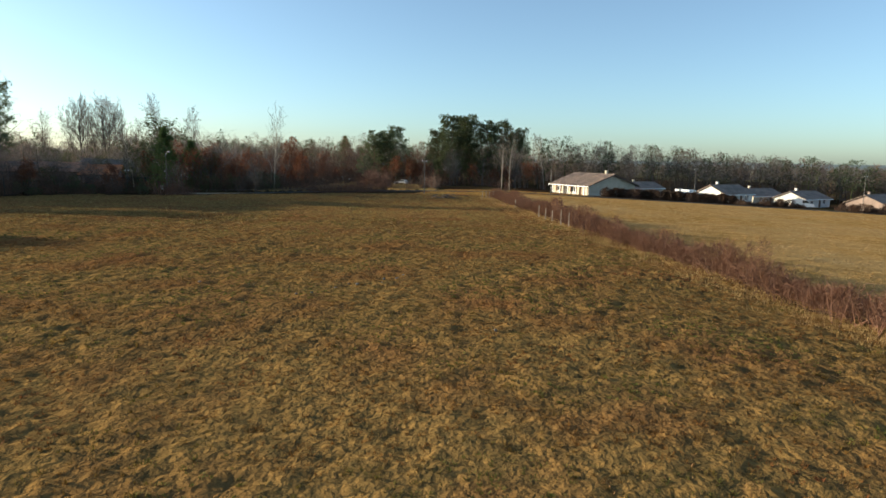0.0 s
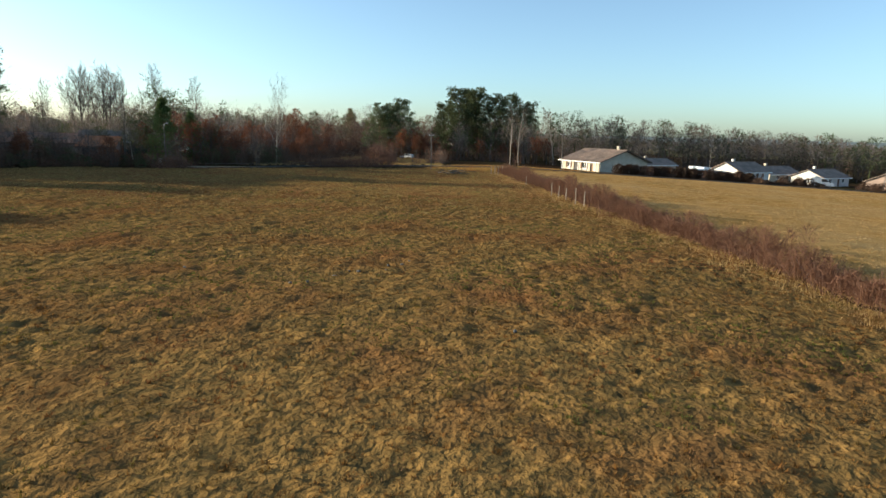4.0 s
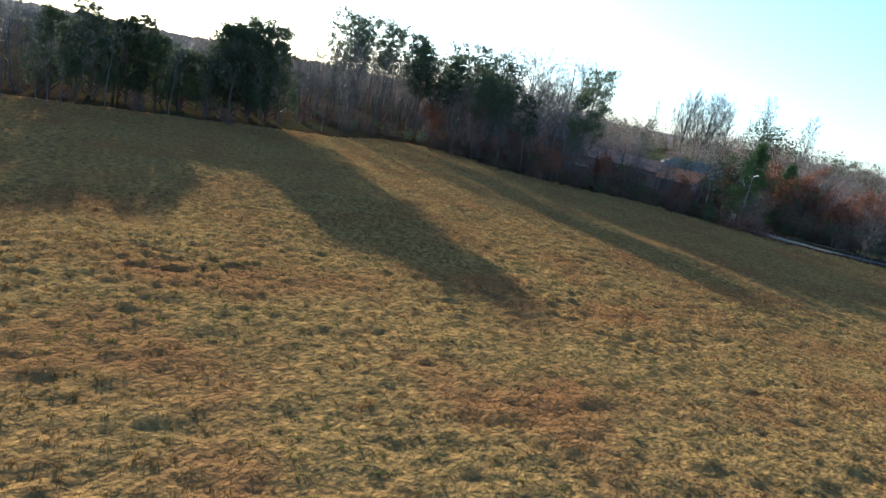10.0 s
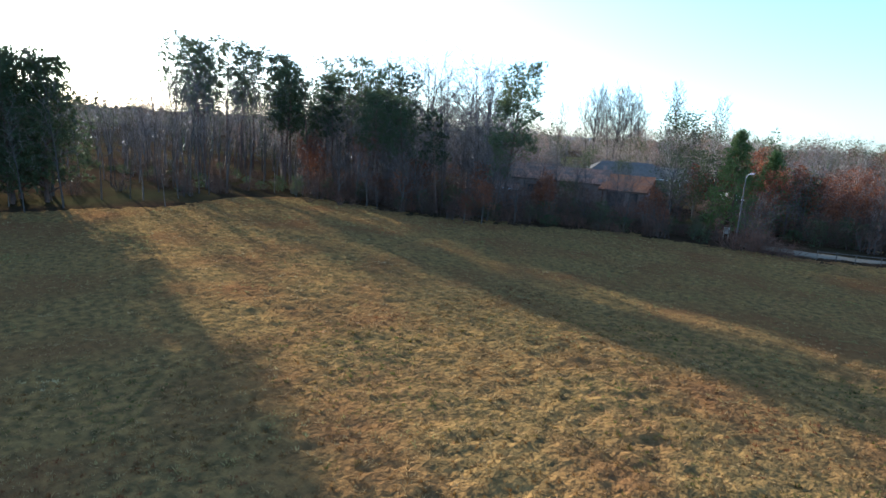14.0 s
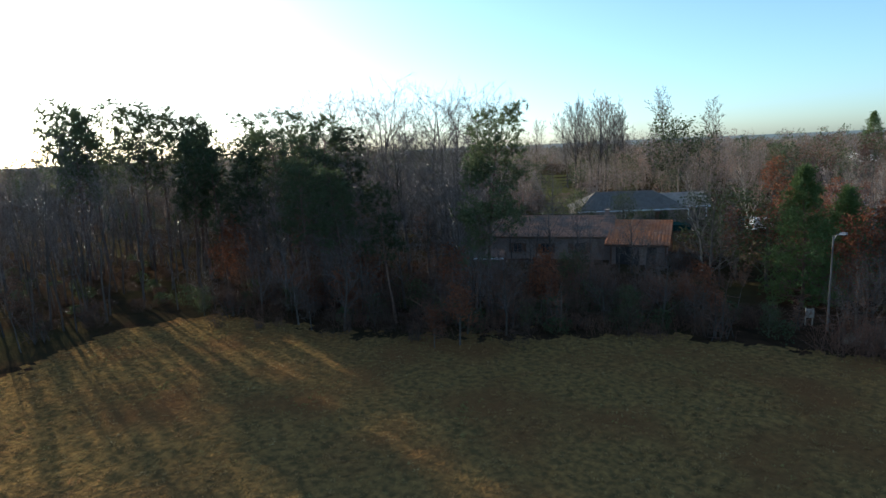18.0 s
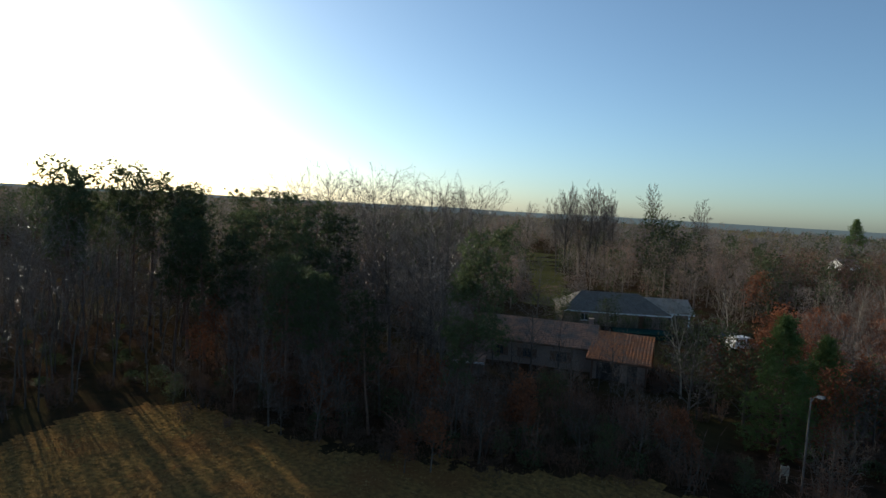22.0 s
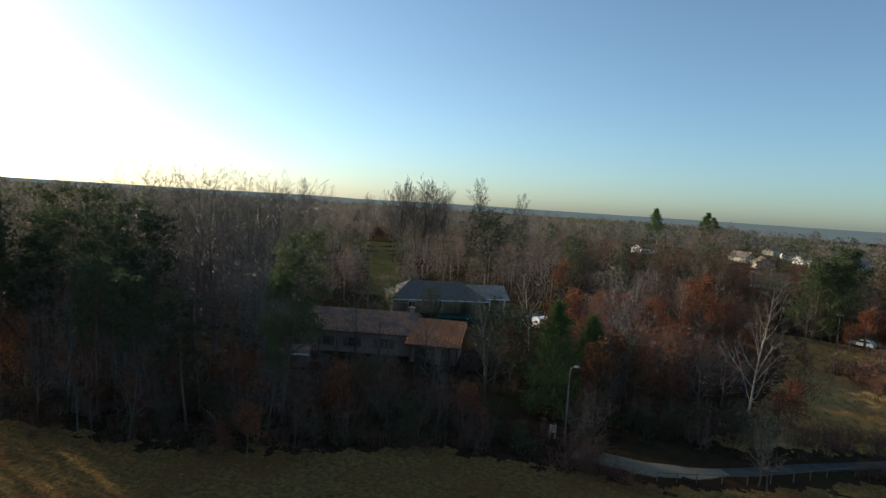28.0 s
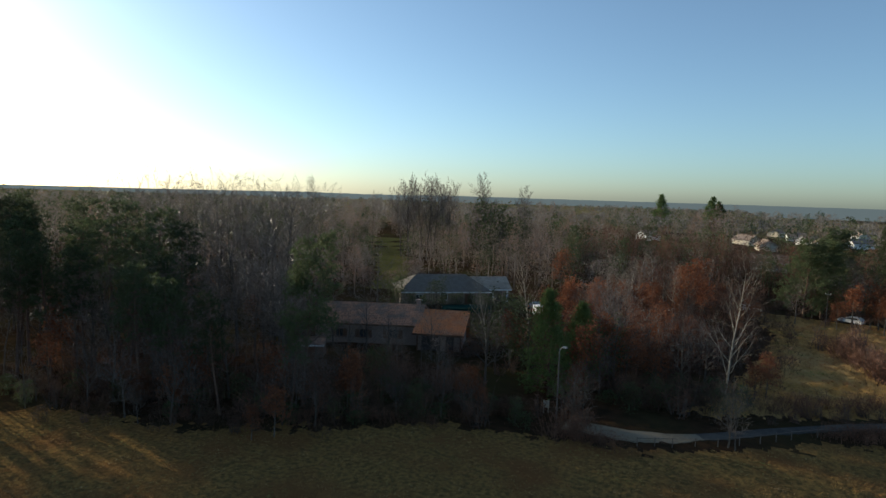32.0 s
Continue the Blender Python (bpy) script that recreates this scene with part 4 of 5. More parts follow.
def joined_wood(name, seed, spots, label, mat):
    """Bare trees of simple build, joined into one mesh: a thin wood with its stems in sight."""
    protos = []
    for k in range(4):
        w, t, tips, r = tree_shapes(seed + k, 12, 0.15, count=(1, 10, 4, 5), steps=(4, 1, 1, 1), sides=(4, 3, 3, 3), angle=(46, 44, 42), ratio=(0.34, 0.45, 0.55), least=0.022, shape=lambda f: 0.6 + 0.6 * math.sin(3.1 * min(1, f * 0.9 + 0.1)), **{"from": (0.3, 0.2, 0.15)})
        n = len(w.v)
        protos.append((np.array(w.v + t.v), w.f + [tuple(i + n for i in face) for face in t.f]))
    r = random.Random(seed)
    V, F, base = [], [], 0
    for x, y, size in spots:
        v, f = protos[r.randrange(4)]
        a = r.uniform(0, 6.28)
        c, sn = math.cos(a) * size, math.sin(a) * size
        V.append(np.stack([v[:, 0] * c - v[:, 1] * sn + x, v[:, 0] * sn + v[:, 1] * c + y, v[:, 2] * size * r.uniform(0.9, 1.15) + float(land(x, y))], -1))
        F += [tuple(i + base for i in face) for face in f]
        base += len(v)
    me = bpy.data.meshes.new(name)
    me.from_pydata(np.concatenate(V).tolist(), [], F)
    me.materials.append(mat)
    return tagged(new(name, me), label, "woods", kind="stuff")


def spread(poly, gap, seed, high, wide, skip=()):
    """Uneven places over a patch: x, y, height, half width."""
    r = random.Random(seed)
    xs, ys = [p[0] for p in poly], [p[1] for p in poly]
    out = []
    for ix in range(int((max(xs) - min(xs)) / gap) + 1):
        for iy in range(int((max(ys) - min(ys)) / gap) + 1):
            x, y = min(xs) + (ix + r.uniform(-0.48, 0.48)) * gap, min(ys) + (iy + r.uniform(-0.48, 0.48)) * gap
            spot = (x, y, min(r.uniform(*high), headroom(x, y)), r.uniform(*wide))
            if inside(poly, [x], [y])[0] and not any(inside(q, [x], [y])[0] for q in skip):
                out.append(spot)
    return out


def row(line, step, seed, high, wide, aside=0.6):
    """Uneven places along a line: x, y, height, half width."""
    r = random.Random(seed)
    out = []
    for (ax, ay), (bx, by) in zip(line, line[1:]):
        n = max(1, int(math.hypot(bx - ax, by - ay) / step))
        for k in range(n):
            f = (k + r.random()) / n
            out.append((ax + (bx - ax) * f + r.gauss(0, aside), ay + (by - ay) * f + r.gauss(0, aside), r.uniform(*high), r.uniform(*wide)))
    return out


def part_of(spots, seed, share):
    r = random.Random(seed)
    picks = [r.random() < share for _ in spots]
    return [s for s, k in zip(spots, picks) if k], [s for s, k in zip(spots, picks) if not k]


EAST_WOOD = [(24, 235), (60, 222), (130, 205), (230, 165), (330, 110), (350, 150), (240, 215), (120, 245), (30, 260)]
NORTH_WOOD = [(-62, 222), (-46, 222), (-30, 225), (20, 240), (20, 275), (-80, 285), (-92, 255)]
NORTHWEST = [(-132, 118), (-132, 140), (-148, 150), (-146, 196), (-200, 205), (-210, 118)]
BEHIND = [(-108, 196), (-66, 190), (-64, 224), (-92, 256), (-80, 330), (-230, 330), (-215, 205), (-150, 200), (-128, 204)]
joined_wood("west_wood", 405, [(x, y, h) for x, y, h, w in spread([(-118, 30), (-118, 88), (-136, 96), (-190, 110), (-200, 30)], 7.0, 45, (0.6, 0.9), (1, 1)) if not (sunny(x, y) and (x + y * 7.3) % 1.0 < 0.5)], "thin leafless wood west of the meadow", TWIG)
spots = [(x, y, h * (1.45 - 0.65 * min(1, max(0, x - 24) / 200)), w) for x, y, h, w in spread(EAST_WOOD, 6.0, 41, (9.5, 13), (2.8, 4.4))]
green, bare = part_of(spots, 51, 0.3)
crowns("east_wood", 401, bare, CROWN_BARE, "leafless brown wood behind the village houses", 720, 0.9, 0.075, 0.05, 0.45)
crowns("east_pines", 411, green, CROWN_GREEN, "dark pines in the wood behind the village", 620, 0.75, 0.12, 0.3, 0.4)
green, bare = part_of(spread(NORTH_WOOD, 6.2, 42, (9, 14), (2.2, 3.4)), 52, 0.15)
crowns("north_wood", 402, bare, CROWN_RUSSET, "leafless reddish wood past the lane", 500, 0.7, 0.06, 0.1, 0.45)
crowns("north_pines", 412, green, CROWN_GREEN, "dark evergreens in the wood past the lane", 560, 0.6, 0.11, 0.2, 0.4)
green, bare = part_of(spread(NORTHWEST, 6.2, 43, (14, 20.5), (2.4, 3.8)), 53, 0.42)
crowns("northwest_wood", 403, bare, CROWN_BARE, "tall leafless wood behind the near trees", 640, 0.7, 0.05, 0.22, 0.4)
crowns("northwest_pines", 413, green, CROWN_GREEN, "dark pines rising among the leafless wood", 620, 0.55, 0.09, 0.5, 0.4)
green, bare = part_of(spread(BEHIND, 7.5, 44, (6, 15), (2.2, 4.0), (LAWN,)), 54, 0.26)
bare += spread([(-104, 141), (-134, 147), (-146, 196), (-128, 204), (-108, 196), (-112, 165)], 6.5, 46, (4, 9.5), (1.8, 3.2), (LAWN,))
crowns("garden_wood", 404, bare, CROWN_BARE, "leafless brown thickets behind the gardens", 430, 0.7, 0.065, 0.06, 0.4)
crowns("garden_evergreens", 414, green, CROWN_GREEN, "dark evergreens among the gardens", 480, 0.6, 0.11, 0.1, 0.4)
DISTANT = [(-33, 300), (-8, 480), (-4, 452), (-41, 430), (-12, 520), (-90, 415), (-32, 398), (3, 455), (18, 478), (-22, 560), (34, 600)]


def cleared(x, y):
    """Open ground before a far house."""
    return any(abs(x - hx) < 10 and -70 < y - hy < 12 for hx, hy in DISTANT)


rr = random.Random(78)
ring = []
for k in range(900):
    d = 235 * (560 / 235) ** rr.random()
    a = radians(rr.uniform(-78, 24))
    x, y = -45 + math.sin(a) * d, 60 + math.cos(a) * d
    if not inside(LAWN, [x], [y])[0] and not cleared(x, y):
        grown = 0.6 + 0.85 * float(lattice(np.array([x * 0.022]), np.array([y * 0.022]), 61)[0])
        ring.append((x, y, rr.uniform(8, 16) * grown, rr.uniform(2.8, 4.8)))
green, bare = part_of(ring, 55, 0.22)
crowns("middle_wood", 406, bare, CROWN_BARE, "leafless brown woods between the gardens and the far town", 250, 1.0, 0.14, 0.06, 0.35)
crowns("middle_pines", 416, green, CROWN_GREEN, "dark evergreens between the gardens and the far town", 240, 0.8, 0.3, 0.1, 0.4)
fr = random.Random(77)
ring = []
for k in range(2600):
    d = 430 * (1600 / 430) ** fr.random()
    a = radians(fr.uniform(-125, 78))
    x, y = -45 + math.sin(a) * d, 60 + math.cos(a) * d
    if not inside(EAST_WOOD, [x], [y])[0] and not (x > 20 and y < 200) and not cleared(x, y):
        ring.append((x, y, fr.uniform(6, 11), fr.uniform(4, 7)))
green, bare = part_of(ring, 56, 0.2)
crowns("far_woods", 1, bare, FAR_WOOD, "distant leafless grey-brown woods along the horizon", 60, 2.6, 0.5, 0.05)
crowns("far_pines", 2, green, FAR_PINE, "distant dark green pines scattered through the woods", 70, 1.6, 0.8, 0.1, 0.4)
# the last low ridge: winter haze painted on as a faint blue-grey glow
PAINTED_HAZE = bpy.data.materials.new("painted_haze")
PAINTED_HAZE.use_nodes = True
hn = PAINTED_HAZE.node_tree.nodes["Principled BSDF"]
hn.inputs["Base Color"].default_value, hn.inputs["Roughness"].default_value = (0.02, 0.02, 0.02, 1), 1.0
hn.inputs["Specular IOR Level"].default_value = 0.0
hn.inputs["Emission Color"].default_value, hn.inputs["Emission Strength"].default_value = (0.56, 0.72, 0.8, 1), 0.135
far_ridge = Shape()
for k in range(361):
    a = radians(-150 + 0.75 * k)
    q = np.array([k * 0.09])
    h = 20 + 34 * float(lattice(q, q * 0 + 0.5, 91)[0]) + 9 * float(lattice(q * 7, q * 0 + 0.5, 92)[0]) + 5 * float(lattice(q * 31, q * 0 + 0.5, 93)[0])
    # sinks towards the sun: the glare there is put into its outline
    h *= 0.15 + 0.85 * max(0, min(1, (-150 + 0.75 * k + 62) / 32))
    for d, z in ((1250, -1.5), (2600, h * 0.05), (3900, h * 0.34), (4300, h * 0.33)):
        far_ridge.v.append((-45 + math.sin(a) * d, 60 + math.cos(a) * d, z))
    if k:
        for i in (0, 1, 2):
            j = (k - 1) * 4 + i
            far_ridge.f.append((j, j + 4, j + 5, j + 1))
tagged(new("backdrop", far_ridge.mesh("backdrop", PAINTED_HAZE)), "low ridge closing the horizon, painted with a faint blue-grey haze glow", "ridge", kind="structure")
for x, y, s in ((-110, 618, 2.3), (-68, 597, 2.2), (-62, 602, 1.9)):
    place("spruce", x, y, s, rng=rng)
# thickets under the trees and garden hedges
thicket = row(EDGE, 0.8, 61, (0.8, 2.8), (0.7, 1.5), 1.8) + row([(-104, 102), (-88, 107), (-79, 112), (-72, 118)], 0.7, 62, (1.5, 3.6), (0.9, 1.7), 2.4) + row([(-74, 118), (-66, 119), (-60, 120)], 0.9, 63, (0.8, 1.8), (0.8, 1.5), 1.2) + row([(-57, 131), (-48, 131.5), (-43, 134)], 0.7, 64, (1.2, 2.8), (0.8, 1.4), 1.6)
thicket += row([(-51, 128.5), (-45, 129.5), (-38, 132)], 0.5, 69, (2.2, 4.0), (1.0, 1.8), 0.8) + spread(WEST_CORNER, 3.0, 70, (0.5, 1.3), (0.6, 1.2))
understorey = spread([(-104, 102), (-95, 102), (-86, 105), (-79, 109), (-73, 114), (-66, 119), (-62, 121), (-66, 124), (-80, 125), (-92, 122), (-110, 118), (-120, 108)], 2.5, 71, (1.6, 4.6), (1.1, 2.2))
crowns("wood_understorey", 427, understorey, CROWN_RED, "dark reddish-brown saplings and brush under the trees", 260, 0.7, 0.016, 0.0, 0.9, "undergrowth")
green, bare = part_of(thicket, 57, 0.22)
crowns("edge_thicket", 421, bare, CROWN_DARK, "brown undergrowth along the wood's edge", 300, 0.5, 0.017, 0.0, 0.9, "undergrowth")
crowns("edge_ivy", 422, green, CROWN_GREEN, "dark evergreen undergrowth along the wood's edge", 420, 0.16, 0.06, 0.0, 0.4, "undergrowth")
crowns("north_thicket", 423, spread([(-58, 134), (-66, 180), (-62, 222), (-36, 220), (-32, 180), (-35, 142), (-45, 134)], 3.0, 65, (1.0, 3.2), (0.9, 1.7)), CROWN_DARK, "dark brown undergrowth among the young oaks", 180, 0.6, 0.03, 0.0, 0.9, "undergrowth")
crowns("north_brush", 428, spread([(-56, 135), (-64, 141), (-67, 180), (-63, 222), (-42, 222), (-36, 215), (-38, 180), (-40, 146), (-47, 136)], 3.1, 72, (2.2, 6.5), (1.3, 2.5)), CROWN_RED, "dense reddish-brown brush of young oaks past the lane", 300, 0.55, 0.022, 0.0, 0.7, "undergrowth")
crowns("garden_hedge", 424, row([(30, 150.5), (36, 151), (46, 149), (58, 146.5)], 0.45, 66, (1.7, 2.3), (0.8, 1.1), 0.3), CROWN_DARK, "dark clipped hedge before the cream house", 620, 0.4, 0.045, 0.0, 0.8, "hedge")
crowns("village_hedge", 425, row([(58, 146), (70.5, 143.8)], 0.9, 67, (0.6, 1.9), (0.8, 1.4), 0.5) + row([(77.5, 141.9), (90, 138), (106, 131), (135, 120)], 0.9, 69, (0.8, 2.2), (0.8, 1.5), 0.6), CROWN_DARK, "dark hedge along the village gardens", 420, 0.5, 0.055, 0.0, 0.8, "hedge")
crowns("hedge_stems", 426, [(x, y, h * (0.35 + 1.0 * float(lattice(np.array([x * 0.1]), np.array([y * 0.22]), 71)[0])), w) for x, y, h, w in row(HEDGE, 0.4, 68, (0.9, 2.2), (0.4, 0.85), 0.4)], HEDGE_RED, "reddish bramble stems along the meadow's fence", 300, 0.5, 0.014, 0.0, 1.0, "hedge")


# ---- houses ----
def tiled_slope(shape, a, b, c, d, pitch=0.38, row=0.52):
    """Rounded tile courses from the ridge a-b down to the eave d-c."""
    a, b, c, d = (Vector(v) for v in (a, b, c, d))
    n = max(2, int((b - a).length / pitch))
    m = max(2, int((d - a).length / row))
    up = (b - a).cross(d - a).normalized()
    if up.z < 0:
        up = -up
    prof = (0.0, 0.08, 0.08, 0.0)
    w = n * 3
    k = len(shape.v)
    for j in range(m):
        for f, lift in ((j / m, 0.0), ((j + 1) / m, 0.06)):
            for i in range(w):
                g = i / (w - 1)
                shape.v.append(tuple(a.lerp(b, g).lerp(d.lerp(c, g), f) + up * (prof[i % 3] + lift + 0.01)))
    for r in range(2 * m - 1):
        for i in range(w - 1):
            q = k + r * w + i
            shape.f.append((q, q + w, q + w + 1, q + 1))


def wall_panel(shape, x0, x1, z0, z1, y, thick, holes):
    """A wall along x with openings that go right through it: holes are x0, x1, z0, z1."""
    xs = sorted({x0, x1, *[h[0] for h in holes], *[h[1] for h in holes]})
    zs = sorted({z0, z1, *[h[2] for h in holes], *[h[3] for h in holes]})
    for xa, xb in zip(xs, xs[1:]):
        for za, zb in zip(zs, zs[1:]):
            cx, cz = (xa + xb) / 2, (za + zb) / 2
            if not any(h[0] < cx < h[1] and h[2] < cz < h[3] for h in holes):
                shape.box(xa, y, za, xb, y + thick, zb)


def window(parent, x0, x1, z0, z1, y, frame_mat=WHITE, shutters=None, name="window"):
    """A window in a wall along x, its outside towards -y."""
    w = new(name)
    w.parent = parent
    f = Shape()
    for a in ((x0, z0, x0 + 0.07, z1), (x1 - 0.07, z0, x1, z1), (x0 + 0.07, z0, x1 - 0.07, z0 + 0.07), (x0 + 0.07, z1 - 0.07, x1 - 0.07, z1), ((x0 + x1) / 2 - 0.04, z0 + 0.07, (x0 + x1) / 2 + 0.04, z1 - 0.07)):
        f.box(a[0], y + 0.06, a[1], a[2], y + 0.14, a[3])
    part("frame", f, frame_mat, w)
    g = Shape()
    g.box(x0 + 0.05, y + 0.09, z0 + 0.05, x1 - 0.05, y + 0.11, z1 - 0.05)
    part("pane", g, GLASS, w)
    g = Shape()
    g.box(x0 - 0.08, y - 0.06, z0 - 0.08, x1 + 0.08, y + 0.05, z0 - 0.004)
    part("sill", g, frame_mat, w)
    if shutters:
        for xa in (x0 - (x1 - x0) / 2 - 0.02, x1 + 0.02):
            sh = Shape()
            sh.box(xa, y - 0.05, z0, xa + (x1 - x0) / 2, y - 0.005, z1)
            part("shutter", sh, shutters, w)
    return w


def gable_house(name, at, turn, length, depth, eave, ridge, wall_mat, roof_mat, label, openings=(), over=0.5, chimneys=(), ridge_y=None, shutters=None, fine=True, category="house", porch=None, hip=0.0, trim=WHITE):
    """A house with its ridge along its own x; its front looks to -y. openings: x0, x1, z0, z1, 'window' or 'door' in the front."""
    h = thing(name, (at[0], at[1], float(land(at[0], at[1])) - 0.05), turn, label, category)
    x0, x1, y0, y1, t = -length / 2, length / 2, -depth / 2, depth / 2, 0.25
    ry = ridge_y if ridge_y is not None else 0.0
    s = Shape()
    wall_panel(s, x0, x1, 0, eave, y0, t, [o[:4] for o in openings])
    part("front_wall", s.weld(), wall_mat, h)
    s = Shape()
    wall_panel(s, x0, x1, 0, eave, y1 - t, t, [])
    part("back_wall", s, wall_mat, h)
    for xa in (x0, x1 - t):
        s = Shape()
        s.prism([(xa, y0 + t, 0), (xa, y1 - t, 0), (xa, y1 - t, eave), *([] if hip else [(xa, ry, ridge - 0.12)]), (xa, y0 + t, eave)], (1, 0, 0), t)
        part("gable_wall", s, wall_mat, h)
    fe = eave - over * (ridge - eave) / (ry - y0) * 0.9
    be = eave - over * (ridge - eave) / (y1 - ry) * 0.9
    for ye, ze in ((y0 - over, fe), (y1 + over, be)):
        s = Shape()
        a, b, c, d = (x0 - over + hip, ry, ridge), (x1 + over - hip, ry, ridge), (x1 + over, ye, ze), (x0 - over, ye, ze)
        s.slab([a, b, c, d] if ye > ry else [b, a, d, c], 0.14)
        if fine:
            tiled_slope(s, a, b, c, d)
        part("roof", s, roof_mat, h)
    for xe, side in ((x0 - over, 1), (x1 + over, -1)) if hip else ():
        s = Shape()
        s.prism([(xe, y0 - over, fe), (xe, y1 + over, be), (xe + side * hip, ry, ridge)], (0, 0, -1), 0.14)
        part("roof", s, roof_mat, h)
    s = Shape()
    s.tube((x0 - over + hip, ry, ridge + 0.03), (x1 + over - hip, ry, ridge + 0.03), 0.11, 0.11, 6, True)
    part("ridge_tile", s, roof_mat, h)
    s = Shape()
    s.box(x0 - over, y0 - over - 0.03, fe - 0.2, x1 + over, y0 - over, fe + 0.02)
    part("fascia", s, trim, h)
    for o in openings:
        if o[4] == "window":
            window(h, *o[:4], y0, trim, shutters)
        else:
            # an "opening" gets no door leaf but a dark panel painting the shade inside
            s = Shape()
            s.box(o[0], y0 + 0.1, o[2] + 0.01, o[1], y0 + 0.16, o[3])
            part("door", s, SHUTTER if o[4] == "door" else OPENING_SHADE, h)
    for cx, cy, cz in chimneys:
        s = Shape()
        s.box(cx - 0.3, cy - 0.25, ridge - 1.0, cx + 0.3, cy + 0.25, cz)
        s.box(cx - 0.36, cy - 0.31, cz, cx + 0.36, cy + 0.31, cz + 0.1)
        part("chimney", s, wall_mat, h)
    if porch:
        xa, xb, n = porch
        for k in range(n):
            px = xa + (xb - xa) * k / (n - 1)
            s = Shape()
            s.box(px - 0.1, y0 - over + 0.05, 0, px + 0.1, y0 - over + 0.25, fe - 0.1)
            part("porch_post", s, trim, h)
    return h


# house with tile roofs, two blocks of one building
O = Vector((-83.5, 141.0, 0))
AX, AY = Vector((math.cos(radians(24)), math.sin(radians(24)), 0)), Vector((-math.sin(radians(24)), math.cos(radians(24)), 0))


def plot(x, y):
    p = O + AX * x + AY * y
    return (p.x, p.y)


gable_house("house_main_block", plot(-6.7, 3.1), 24, 15, 12.6, 3.1, 4.8, RENDER_PINK, TILE_OLD, "single-storey house with weathered clay tile roof among trees",
            [(-4.5, -3.4, 0.9, 2.1, "window"), (-1.0, 0.2, 0.9, 2.1, "window"), (3.2, 4.6, 0.9, 2.2, "window")], chimneys=[(6.9, 0.6, 5.5)], shutters=SHUTTER, trim=SHUTTER)
gable_house("house_wing", plot(4.3, -1.9), 19, 6.2, 8.0, 2.6, 4.35, RENDER_PINK, TILE, "low house wing with orange clay tile roof and open porch",
            [(-2.4, 0.3, 0.05, 2.2, "opening"), (1.1, 2.2, 0.05, 2.2, "opening")], ridge_y=3.6, over=0.55, porch=(-2.9, 3.2, 2), trim=SHUTTER)
# grey-roofed neighbour
gable_house("grey_roof_house", (-96.4, 174.3), 38, 18, 11, 2.8, 5.3, RENDER_PINK, TILE_GREY, "long low house with grey hipped tile roof and white eaves",
            [(-6, -4.6, 0.9, 2.1, "window"), (-1, 0.5, 0.9, 2.1, "window"), (4, 5.2, 0.05, 2.1, "door")], hip=4.2)
gable_house("house_annex", (-89.0, 182.2), 38, 7.0, 8, 2.8, 4.6, RENDER_PINK, TILE_PALE, "pale-tiled annex with a white-posted porch", [(-2, 2, 0.05, 2.2, "opening")], porch=(-3, 3, 3))
cover = thing("garden_pool", (-86.5, 166, 0), 36, "raised garden pool under a teal cover", "pool")
s = Shape()
s.box(-4.5, -2, -0.1, 4.5, 2, 0.8)
part("pool_wall", s, GREEN_SHEET, cover)
s = Shape()
s.box(-4.6, -2.1, 0.804, 4.6, 2.1, 0.88)
part("pool_cover", s, GREEN_SHEET, cover)
# house past the pasture: gable to the meadow, sunlit porch on its long side
gable_house("cream_house", (32.0, 170.2), -64, 14.5, 14.5, 2.9, 5.5, RENDER, TILE_BROWN, "cream bungalow with a sunlit porch and a broad gable",
            [(-5.4, -4.2, 0.9, 2.2, "window"), (-2.6, -1.2, 0.05, 2.2, "opening"), (0.6, 2.0, 0.9, 2.2, "window"), (3.6, 4.6, 0.05, 2.2, "door")], chimneys=[(3.8, 0.9, 6.3)], shutters=SHUTTER, porch=(-6.5, 6.5, 5), over=0.9)
for x, y, turn, ln, dp, e, r, w, rf in ((63.5, 165, 28, 10, 8.5, 2.5, 4.5, RENDER_WHITE, TILE_BROWN), (78, 178, 26, 12, 8, 2.3, 4.0, RENDER, TILE_BROWN), (86, 170, 30, 11, 8, 2.3, 4.0, RENDER_WHITE, TILE_BROWN),
                                       (99, 162, 34, 11, 8, 2.3, 4.1, RENDER_PINK, TILE_BROWN), (112, 152, 35, 9, 8, 2.3, 4.2, RENDER_WHITE, TILE_BROWN), (128, 146, 36, 10, 8, 2.3, 4.2, RENDER, TILE_BROWN), (52, 196, 30, 12, 8, 2.4, 4.0, RENDER, TILE_BROWN)):
    gable_house("village_house", (x, y), turn, ln, dp, e, r, w, rf, {RENDER_WHITE: "white-walled", RENDER: "cream"}.get(w, "dull brown") + " village bungalow with a low tile roof",
                [(-3.2, -2.0, 0.9, 2.1, "window"), (0.4, 1.4, 0.05, 2.1, "door"), (2.4, 3.4, 0.9, 2.1, "window")], chimneys=[(-2, 0.6, r + 0.6)], fine=False)
for k, (x, y) in enumerate(DISTANT):
    gable_house("distant_house", (x, y), (k * 47) % 180, 11, 8, 3.2, 5.6, RENDER_WHITE if k % 3 else RENDER, TILE_BROWN, "far-off pale house with a brown tile roof", fine=False, openings=[(-3, -1.8, 1, 2.2, "window"), (1.5, 2.7, 1, 2.2, "window")])
shed = gable_house("garden_shed", (-90.5, 126.0), 30, 3.2, 2.6, 1.9, 2.5, OLD_WOOD, TILE_OLD, "small grey wooden shed under the trees", [(-0.5, 0.5, 0.05, 1.8, "door")], fine=False, category="shed", over=0.15)
